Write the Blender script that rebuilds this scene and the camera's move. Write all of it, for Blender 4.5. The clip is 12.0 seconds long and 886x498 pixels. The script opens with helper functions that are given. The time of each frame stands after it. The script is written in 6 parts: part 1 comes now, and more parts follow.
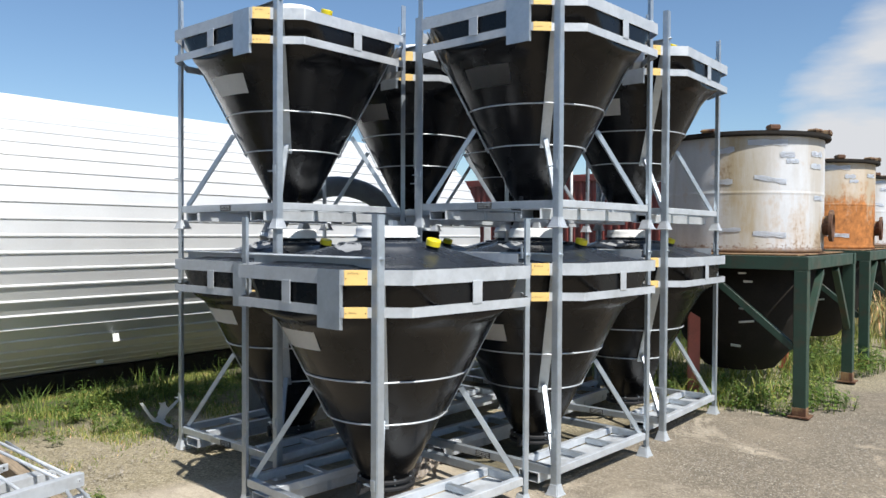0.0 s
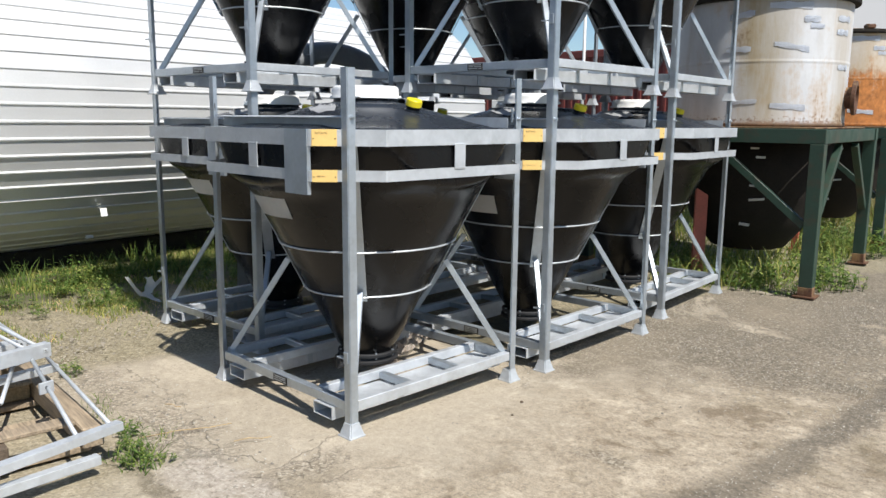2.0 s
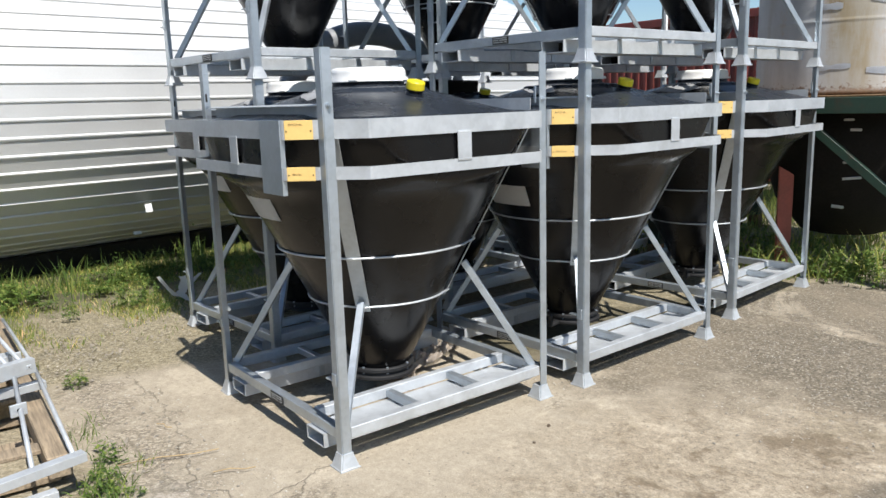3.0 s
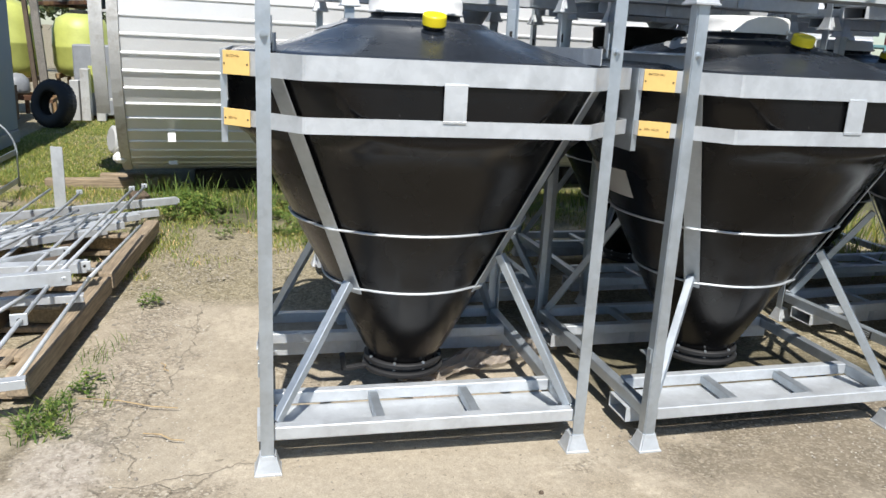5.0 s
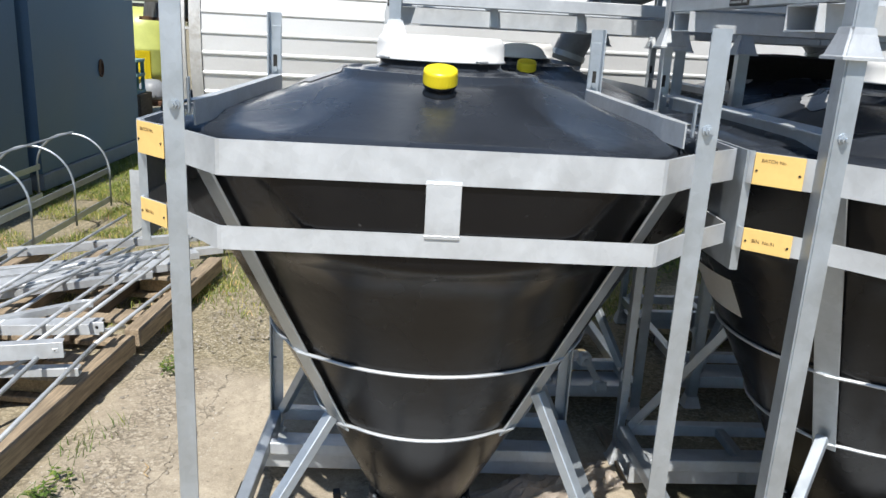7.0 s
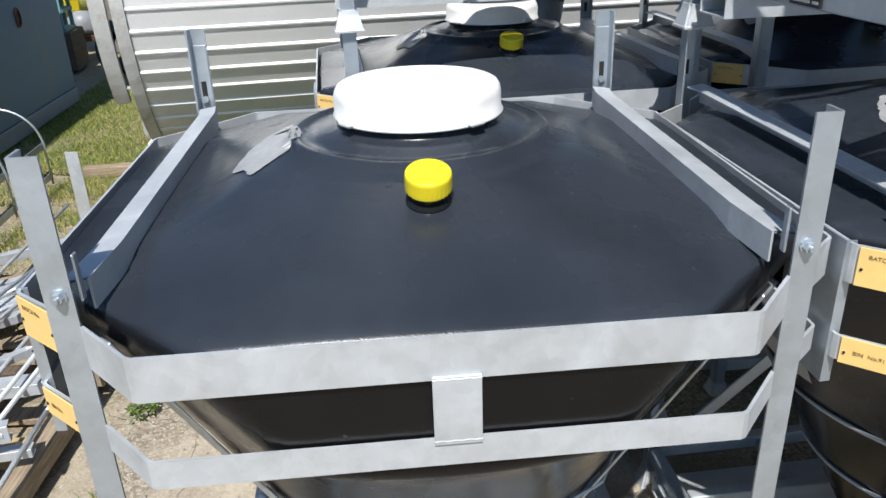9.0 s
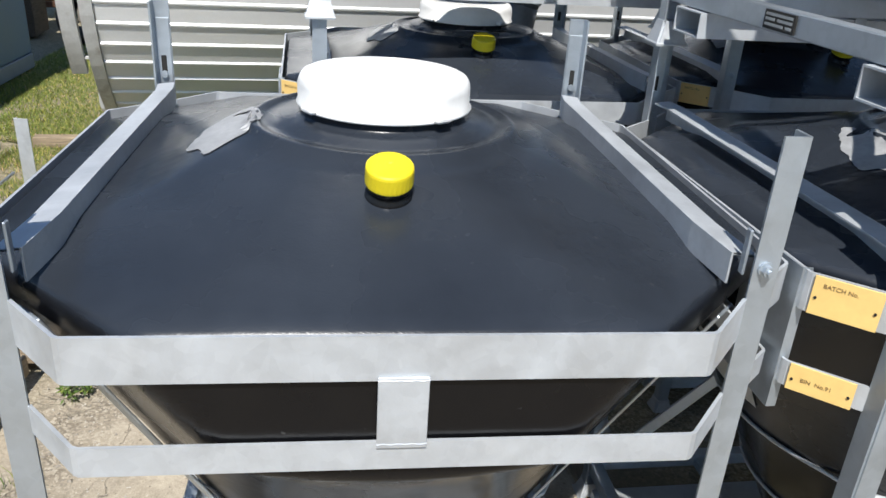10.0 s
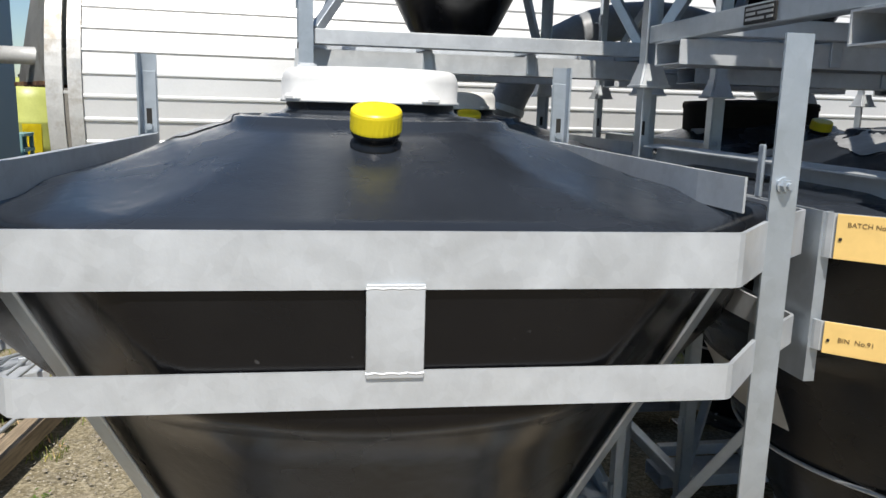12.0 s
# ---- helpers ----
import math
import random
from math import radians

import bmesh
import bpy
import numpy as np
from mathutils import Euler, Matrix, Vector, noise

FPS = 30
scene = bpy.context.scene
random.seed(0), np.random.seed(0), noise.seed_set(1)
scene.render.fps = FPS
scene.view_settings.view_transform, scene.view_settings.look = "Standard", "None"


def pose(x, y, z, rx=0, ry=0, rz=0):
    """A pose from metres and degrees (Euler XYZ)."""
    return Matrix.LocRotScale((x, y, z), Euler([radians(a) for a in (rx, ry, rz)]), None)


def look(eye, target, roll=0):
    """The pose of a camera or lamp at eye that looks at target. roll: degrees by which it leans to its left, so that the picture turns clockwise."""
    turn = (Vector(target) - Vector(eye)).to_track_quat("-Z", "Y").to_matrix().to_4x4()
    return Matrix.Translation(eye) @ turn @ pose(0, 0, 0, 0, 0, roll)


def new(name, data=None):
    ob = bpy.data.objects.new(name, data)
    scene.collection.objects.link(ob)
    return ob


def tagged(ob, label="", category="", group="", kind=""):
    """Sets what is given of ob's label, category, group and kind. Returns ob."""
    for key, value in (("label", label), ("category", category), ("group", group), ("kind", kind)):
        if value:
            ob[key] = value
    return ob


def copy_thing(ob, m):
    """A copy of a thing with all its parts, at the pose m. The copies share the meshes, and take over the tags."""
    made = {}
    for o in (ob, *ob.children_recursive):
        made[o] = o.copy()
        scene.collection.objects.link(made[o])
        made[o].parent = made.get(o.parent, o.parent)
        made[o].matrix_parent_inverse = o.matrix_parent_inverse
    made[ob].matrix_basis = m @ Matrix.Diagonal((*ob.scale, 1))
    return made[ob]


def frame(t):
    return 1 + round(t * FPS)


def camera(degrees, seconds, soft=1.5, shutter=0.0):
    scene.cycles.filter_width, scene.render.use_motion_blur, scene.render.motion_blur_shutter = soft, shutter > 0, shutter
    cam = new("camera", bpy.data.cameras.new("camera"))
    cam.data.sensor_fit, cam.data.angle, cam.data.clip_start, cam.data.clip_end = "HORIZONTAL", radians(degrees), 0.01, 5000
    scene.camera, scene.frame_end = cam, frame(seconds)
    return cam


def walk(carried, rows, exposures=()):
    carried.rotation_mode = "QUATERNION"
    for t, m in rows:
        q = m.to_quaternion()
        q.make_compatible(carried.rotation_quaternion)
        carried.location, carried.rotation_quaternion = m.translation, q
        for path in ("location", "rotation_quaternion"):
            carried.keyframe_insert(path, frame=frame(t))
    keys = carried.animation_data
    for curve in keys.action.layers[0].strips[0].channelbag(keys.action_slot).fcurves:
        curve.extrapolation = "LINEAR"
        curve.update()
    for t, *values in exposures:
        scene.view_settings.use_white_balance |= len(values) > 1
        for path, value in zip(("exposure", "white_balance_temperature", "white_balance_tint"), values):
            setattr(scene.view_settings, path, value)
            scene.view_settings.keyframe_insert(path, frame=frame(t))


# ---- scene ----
cam = camera(59.7, 12.0)
PATH = [
    (0, (2.801, -2.476, 1.593), (1.419, -1.031, 1.554), 0.3),
    (0.5, (2.795, -2.461, 1.534), (1.414, -1.03, 1.324), 0.3),
    (1, (2.801, -2.441, 1.49), (1.423, -1.036, 1.135), 0.6),
    (1.5, (2.794, -2.367, 1.475), (1.393, -0.987, 1.108), -0.1),
    (2, (2.729, -2.154, 1.464), (1.341, -0.753, 1.133), 0.5),
    (2.5, (2.661, -1.876, 1.478), (1.211, -0.546, 1.117), -1.5),
    (4.5, (2.569, -0.274, 1.479), (0.739, 0.4, 1.036), 3.8),
    (5, (2.49, -0.006, 1.473), (0.611, 0.446, 0.956), 2.9),
    (5.5, (2.305, 0.194, 1.451), (0.435, 0.546, 0.833), 4.6),
    (6, (2.121, 0.374, 1.456), (0.209, 0.559, 0.9), 2.6),
    (6.5, (1.919, 0.506, 1.557), (-0.021, 0.515, 1.068), 1.9),
    (7, (1.699, 0.518, 1.646), (-0.226, 0.597, 1.107), 3.1),
    (7.5, (1.5, 0.493, 1.769), (-0.396, 0.606, 1.143), 1.3),
    (9.5, (1.051, 0.491, 1.998), (-0.742, 0.671, 1.13), -0.9),
    (10, (1.053, 0.492, 1.967), (-0.754, 0.746, 1.149), 3.7),
    (10.5, (1.067, 0.485, 1.918), (-0.823, 0.772, 1.329), 3.0),
    (11, (1.087, 0.502, 1.832), (-0.843, 0.786, 1.39), 1.9),
    (11.5, (1.079, 0.512, 1.684), (-0.855, 0.842, 1.294), 3.6),
    (12, (1.069, 0.503, 1.573), (-0.878, 0.779, 1.204), 1.6),
]
walk(cam, [(t, look(eye, target, roll)) for t, eye, target, roll in PATH],
     [(0.0, 0.44, 6400, 10), (1.5, 0.34, 6500, 10), (4.5, 0.37, 6450, 10), (6.0, 0.40, 6450, 10), (7.5, 0.36, 6450, 10), (9.5, 0.33, 6300, 10), (10.5, 0.36, 6500, 10), (11.5, 0.27, 6600, 10), (12.0, 0.14, 6650, 10)])

from mathutils.bvhtree import BVHTree

# ---- light ----
SUN_TO = Vector((0.70, -0.095, 1.0)).normalized()
world = bpy.data.worlds.new("world")
scene.world = world
world.use_nodes = True
wn, wl = world.node_tree.nodes, world.node_tree.links
sky = wn.new("ShaderNodeTexSky")
sky.sky_type = "NISHITA"
sky.sun_disc = False
sky.sun_elevation = math.asin(SUN_TO.z)
sky.sun_rotation = math.atan2(SUN_TO.x, SUN_TO.y)
sky.air_density, sky.dust_density, sky.ozone_density = 1.0, 0.35, 2.0
# white cumulus low over the horizon
w_co = wn.new("ShaderNodeTexCoord")
w_map = wn.new("ShaderNodeMapping")
w_map.inputs["Scale"].default_value = (1.0, 1.0, 3.2)
w_noise = wn.new("ShaderNodeTexNoise")
w_noise.inputs["Scale"].default_value = 2.6
w_noise.inputs["Detail"].default_value = 7.0
w_ramp = wn.new("ShaderNodeValToRGB")
w_ramp.color_ramp.elements[0].position = 0.68
w_ramp.color_ramp.elements[1].position = 0.80
w_mix = wn.new("ShaderNodeMix")
w_mix.data_type = "RGBA"
w_mix.inputs[7].default_value = (6.3, 6.4, 6.6, 1)
wl.new(w_co.outputs["Generated"], w_map.inputs["Vector"])
wl.new(w_map.outputs["Vector"], w_noise.inputs["Vector"])
# one heap of cloud beyond the tanks
w_dot = wn.new("ShaderNodeVectorMath")
w_dot.operation = "DOT_PRODUCT"
w_dot.inputs[1].default_value = Vector((-0.235, 0.953, 0.150)).normalized()
wl.new(w_co.outputs["Generated"], w_dot.inputs[0])
w_near = wn.new("ShaderNodeMapRange")
w_near.inputs["From Min"].default_value, w_near.inputs["From Max"].default_value = 0.984, 0.998
w_near.inputs["To Max"].default_value = 0.25
wl.new(w_dot.outputs["Value"], w_near.inputs["Value"])
w_sum = wn.new("ShaderNodeMath")
w_sum.operation = "ADD"
wl.new(w_noise.outputs["Fac"], w_sum.inputs[0])
wl.new(w_near.outputs["Result"], w_sum.inputs[1])
wl.new(w_sum.outputs[0], w_ramp.inputs["Fac"])
wl.new(w_ramp.outputs["Color"], w_mix.inputs[0])
w_tint = wn.new("ShaderNodeMix")
w_tint.data_type, w_tint.blend_type = "RGBA", "MULTIPLY"
w_tint.inputs[0].default_value = 1.0
w_tint.inputs[7].default_value = (0.95, 1.055, 1.13, 1)
wl.new(sky.outputs["Color"], w_tint.inputs[6])
wl.new(w_tint.outputs[2], w_mix.inputs[6])
w_bg = wn["Background"]
wl.new(w_mix.outputs[2], w_bg.inputs["Color"])
w_bg.inputs["Strength"].default_value = 0.084
sun = new("sun", bpy.data.lights.new("sun", "SUN"))
sun.data.energy, sun.data.angle, sun.data.color = 5.0, radians(0.5), (1.0, 0.96, 0.9)
sun.matrix_world = look(SUN_TO * 30, (0, 0, 0))


# ---- materials ----
def ramp(nt, fac, stops):
    n = nt.nodes.new("ShaderNodeValToRGB")
    e = n.color_ramp.elements
    while len(e) < len(stops):
        e.new(0.5)
    for el, (p, c) in zip(e, stops):
        el.position, el.color = p, (*c, 1) if len(c) == 3 else c
    nt.links.new(fac, n.inputs["Fac"])
    return n.outputs["Color"]


def grey(v):
    return (v, v, v)


def tex_noise(nt, vec, scale, detail=4.0, rough=0.55, dist=0.0):
    n = nt.nodes.new("ShaderNodeTexNoise")
    n.inputs["Scale"].default_value, n.inputs["Detail"].default_value = scale, detail
    n.inputs["Roughness"].default_value, n.inputs["Distortion"].default_value = rough, dist
    nt.links.new(vec, n.inputs["Vector"])
    return n.outputs["Fac"]


def mixed(nt, fac, a, b, mode="MIX"):
    n = nt.nodes.new("ShaderNodeMix")
    n.data_type, n.blend_type = "RGBA", mode
    for k, v in ((0, fac), (6, a), (7, b)):
        if isinstance(v, (int, float)):
            n.inputs[k].default_value = v
        elif isinstance(v, tuple):
            n.inputs[k].default_value = (*v, 1)
        else:
            nt.links.new(v, n.inputs[k])
    return n.outputs[2]


def maths(nt, op, a, b=0.0, clamp=False):
    n = nt.nodes.new("ShaderNodeMath")
    n.operation, n.use_clamp = op, clamp
    for k, v in ((0, a), (1, b)):
        if isinstance(v, (int, float)):
            n.inputs[k].default_value = v
        else:
            nt.links.new(v, n.inputs[k])
    return n.outputs[0]


def bump(nt, height, dist, strength=0.5):
    n = nt.nodes.new("ShaderNodeBump")
    n.inputs["Distance"].default_value, n.inputs["Strength"].default_value = dist, strength
    nt.links.new(height, n.inputs["Height"])
    return n.outputs["Normal"]


def material(name):
    m = bpy.data.materials.new(name)
    m.use_nodes = True
    nt = m.node_tree
    co = nt.nodes.new("ShaderNodeTexCoord")
    return m, nt, nt.nodes["Principled BSDF"], co.outputs["Object"]


def painted(name, colour, rough=0.5, metal=0.0, vary=0.25, scale=6.0, fine=60.0, relief=0.001, dirt=None):
    """A surface with grain and stains at two scales."""
    m, nt, b, co = material(name)
    big = tex_noise(nt, co, scale, 5)
    small = tex_noise(nt, co, fine, 3)
    lo = tuple(c * (1 - vary) for c in colour)
    hi = tuple(min(1, c * (1 + vary)) for c in colour)
    col = ramp(nt, big, [(0.3, lo), (0.7, hi)])
    col = mixed(nt, 0.35, col, ramp(nt, small, [(0.3, lo), (0.7, hi)]))
    if dirt:
        spots = ramp(nt, tex_noise(nt, co, scale * 0.6, 8, 0.7), [(0.52, grey(0)), (0.7, grey(1))])
        col = mixed(nt, spots, col, dirt)
    nt.links.new(col, b.inputs["Base Color"])
    nt.links.new(ramp(nt, big, [(0.3, grey(rough * 0.85)), (0.7, grey(min(1, rough * 1.2)))]), b.inputs["Roughness"])
    b.inputs["Metallic"].default_value = metal
    if relief:
        nt.links.new(bump(nt, small, relief, 0.6), b.inputs["Normal"])
    return m


def galvanised(name, colour, rough=0.48, metal=0.55):
    """Hot-dipped zinc: cloudy spangle, dull streaks."""
    m, nt, b, co = material(name)
    obj = nt.nodes.new("ShaderNodeObjectInfo")
    shift = nt.nodes.new("ShaderNodeVectorMath")
    shift.operation = "ADD"
    nt.links.new(co, shift.inputs[0])
    nt.links.new(obj.outputs["Random"], shift.inputs[1])
    v = shift.outputs[0]
    cloud = tex_noise(nt, v, 9, 6, 0.6, 0.6)
    vor = nt.nodes.new("ShaderNodeTexVoronoi")
    vor.inputs["Scale"].default_value = 55
    nt.links.new(v, vor.inputs["Vector"])
    spangle = nt.nodes.new("ShaderNodeRGBToBW")
    nt.links.new(vor.outputs["Color"], spangle.inputs[0])
    c = colour
    col = ramp(nt, cloud, [(0.30, tuple(x * 0.88 for x in c)), (0.52, c), (0.72, tuple(min(1, x * 1.10) for x in c))])
    col = mixed(nt, 0.12, col, ramp(nt, spangle.outputs[0], [(0.2, tuple(x * 0.75 for x in c)), (0.8, tuple(min(1, x * 1.25) for x in c))]))
    smear = ramp(nt, tex_noise(nt, v, 5, 4, 0.6, 0.8), [(0.56, grey(0)), (0.72, grey(1))])
    col = mixed(nt, maths(nt, "MULTIPLY", smear, 0.35), col, tuple(min(1, x * 1.32) for x in c))
    marks = ramp(nt, tex_noise(nt, v, 34, 5, 0.7), [(0.66, grey(0)), (0.76, grey(1))])
    col = mixed(nt, maths(nt, "MULTIPLY", marks, 0.25), col, tuple(x * 0.55 for x in c))
    nt.links.new(col, b.inputs["Base Color"])
    nt.links.new(ramp(nt, cloud, [(0.3, grey(rough * 0.8)), (0.7, grey(rough * 1.25))]), b.inputs["Roughness"])
    b.inputs["Metallic"].default_value = metal
    nt.links.new(bump(nt, tex_noise(nt, v, 120, 3), 0.0006, 0.5), b.inputs["Normal"])
    return m


def black_plastic():
    """Moulded polyethylene, slightly wavy, dusty in places."""
    m, nt, b, co = material("black_polyethylene")
    big, small = tex_noise(nt, co, 3.5, 4), tex_noise(nt, co, 220, 2)
    dust = ramp(nt, tex_noise(nt, co, 7, 7, 0.65), [(0.50, grey(0)), (0.8, grey(1))])
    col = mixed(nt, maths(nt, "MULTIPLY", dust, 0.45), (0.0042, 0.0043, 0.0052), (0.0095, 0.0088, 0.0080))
    # blue-grey sheen of the sky put into the colour of upward faces
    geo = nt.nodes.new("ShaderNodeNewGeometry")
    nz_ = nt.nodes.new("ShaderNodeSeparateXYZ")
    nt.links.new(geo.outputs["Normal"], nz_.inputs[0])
    sky_sheen = maths(nt, "MULTIPLY", ramp(nt, maths(nt, "ADD", nz_.outputs[2], 0.2), [(0.30, grey(0)), (0.6, grey(0.35)), (1.0, grey(1))]), ramp(nt, big, [(0.3, grey(0.65)), (0.7, grey(1))]))
    col = mixed(nt, sky_sheen, col, (0.029, 0.035, 0.045))
    scr = ramp(nt, tex_noise(nt, co, 48, 2), [(0.74, grey(0)), (0.78, grey(1))])
    col = mixed(nt, maths(nt, "MULTIPLY", scr, 0.35), col, (0.10, 0.10, 0.10))
    nt.links.new(col, b.inputs["Base Color"])
    nt.links.new(ramp(nt, big, [(0.3, grey(0.19)), (0.7, grey(0.33))]), b.inputs["Roughness"])
    b.inputs["Specular IOR Level"].default_value = 0.31
    h = mixed(nt, 0.04, big, small)
    nt.links.new(bump(nt, h, 0.012, 0.5), b.inputs["Normal"])
    return m


def wood(name, colour):
    m, nt, b, co = material(name)
    mp = nt.nodes.new("ShaderNodeMapping")
    mp.inputs["Scale"].default_value = (2.5, 34, 34)
    nt.links.new(co, mp.inputs["Vector"])
    grain = tex_noise(nt, mp.outputs[0], 2.2, 6, 0.6, 0.4)
    stain = tex_noise(nt, co, 5, 5)
    col = ramp(nt, grain, [(0.3, tuple(c * 0.5 for c in colour)), (0.7, tuple(min(1, c * 1.3) for c in colour))])
    col = mixed(nt, ramp(nt, stain, [(0.4, grey(0)), (0.75, grey(0.6))]), col, tuple(c * 0.45 for c in colour))
    nt.links.new(col, b.inputs["Base Color"])
    b.inputs["Roughness"].default_value = 0.85
    nt.links.new(bump(nt, grain, 0.003, 0.6), b.inputs["Normal"])
    return m


def rusty(name, paint, rust=(0.16, 0.06, 0.022), amount=0.55, spread=0.14, low=0.0, stain=None):
    """Old paint with rust runs: blotches and streaks drawn out downwards; low: how much more of it low down."""
    m, nt, b, co = material(name)
    mp = nt.nodes.new("ShaderNodeMapping")
    mp.inputs["Scale"].default_value = (1, 1, 0.16)
    nt.links.new(co, mp.inputs["Vector"])
    sep = nt.nodes.new("ShaderNodeSeparateXYZ")
    nt.links.new(co, sep.inputs[0])
    blot = tex_noise(nt, co, 1.9, 9, 0.66)
    run = tex_noise(nt, mp.outputs[0], 4.0, 9, 0.68, 0.2)
    fine = tex_noise(nt, co, 30, 6, 0.7)
    f = mixed(nt, 0.5, blot, run)
    f = maths(nt, "ADD", f, maths(nt, "MULTIPLY", maths(nt, "SUBTRACT", fine, 0.5), 0.10))
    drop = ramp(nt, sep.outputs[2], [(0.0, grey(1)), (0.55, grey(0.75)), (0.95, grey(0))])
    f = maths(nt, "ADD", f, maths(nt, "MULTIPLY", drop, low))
    # the foot of the shell rusts through first
    foot = ramp(nt, maths(nt, "ADD", sep.outputs[2], maths(nt, "MULTIPLY", maths(nt, "SUBTRACT", fine, 0.5), 0.16)), [(0.012, grey(1)), (0.05, grey(0))])
    worn = ramp(nt, f, [(amount - 0.03, grey(0)), (amount + 0.05, grey(1))])
    worn = maths(nt, "MAXIMUM", worn, maths(nt, "MULTIPLY", foot, 0.85))
    tint = ramp(nt, run, [(0.34, tuple(c * 0.82 for c in paint)), (0.56, paint)])
    tint = mixed(nt, 0.22, tint, ramp(nt, fine, [(0.3, tuple(c * 0.7 for c in paint)), (0.65, paint)]))
    haze = ramp(nt, f, [(amount - spread, grey(0)), (amount, grey(0.65))])
    col = mixed(nt, haze, tint, (0.40, 0.245, 0.10))
    wash = ramp(nt, tex_noise(nt, mp.outputs[0], 1.7, 6, 0.62, 0.4), [(0.47, grey(0)), (0.64, grey(0.5))])
    col = mixed(nt, wash, col, (0.33, 0.255, 0.15))
    if stain is not None:
        # broad brown run below a leak in the rim, at the given side
        ca, sa = math.cos(math.radians(stain)), math.sin(math.radians(stain))
        off = maths(nt, "ADD", maths(nt, "MULTIPLY", sep.outputs[0], -sa), maths(nt, "MULTIPLY", sep.outputs[1], ca))
        off = maths(nt, "ADD", off, maths(nt, "MULTIPLY", maths(nt, "SUBTRACT", blot, 0.5), 0.30))
        ahead = maths(nt, "ADD", maths(nt, "MULTIPLY", sep.outputs[0], ca), maths(nt, "MULTIPLY", sep.outputs[1], sa))
        leak = ramp(nt, maths(nt, "SUBTRACT", 0.24, maths(nt, "ABSOLUTE", off)), [(0.0, grey(0)), (0.16, grey(1))])
        leak = maths(nt, "MULTIPLY", leak, ramp(nt, ahead, [(0.0, grey(0)), (0.1, grey(0.75))]))
        leak = maths(nt, "MULTIPLY", leak, ramp(nt, run, [(0.36, grey(0.35)), (0.58, grey(1))]))
        col = mixed(nt, leak, col, (0.30, 0.235, 0.125))
        chips = ramp(nt, maths(nt, "ADD", maths(nt, "MULTIPLY", sep.outputs[2], -2.2), fine), [(0.36, grey(0)), (0.44, grey(0.8))])
        col = mixed(nt, chips, col, (0.17, 0.09, 0.045))
    rc = ramp(nt, tex_noise(nt, co, 14, 8, 0.7), [(0.3, tuple(c * 0.55 for c in rust)), (0.7, tuple(c * 1.6 for c in rust))])
    nt.links.new(mixed(nt, worn, col, rc), b.inputs["Base Color"])
    b.inputs["Roughness"].default_value = 0.75
    nt.links.new(bump(nt, maths(nt, "ADD", worn, fine), 0.002, 0.5), b.inputs["Normal"])
    return m


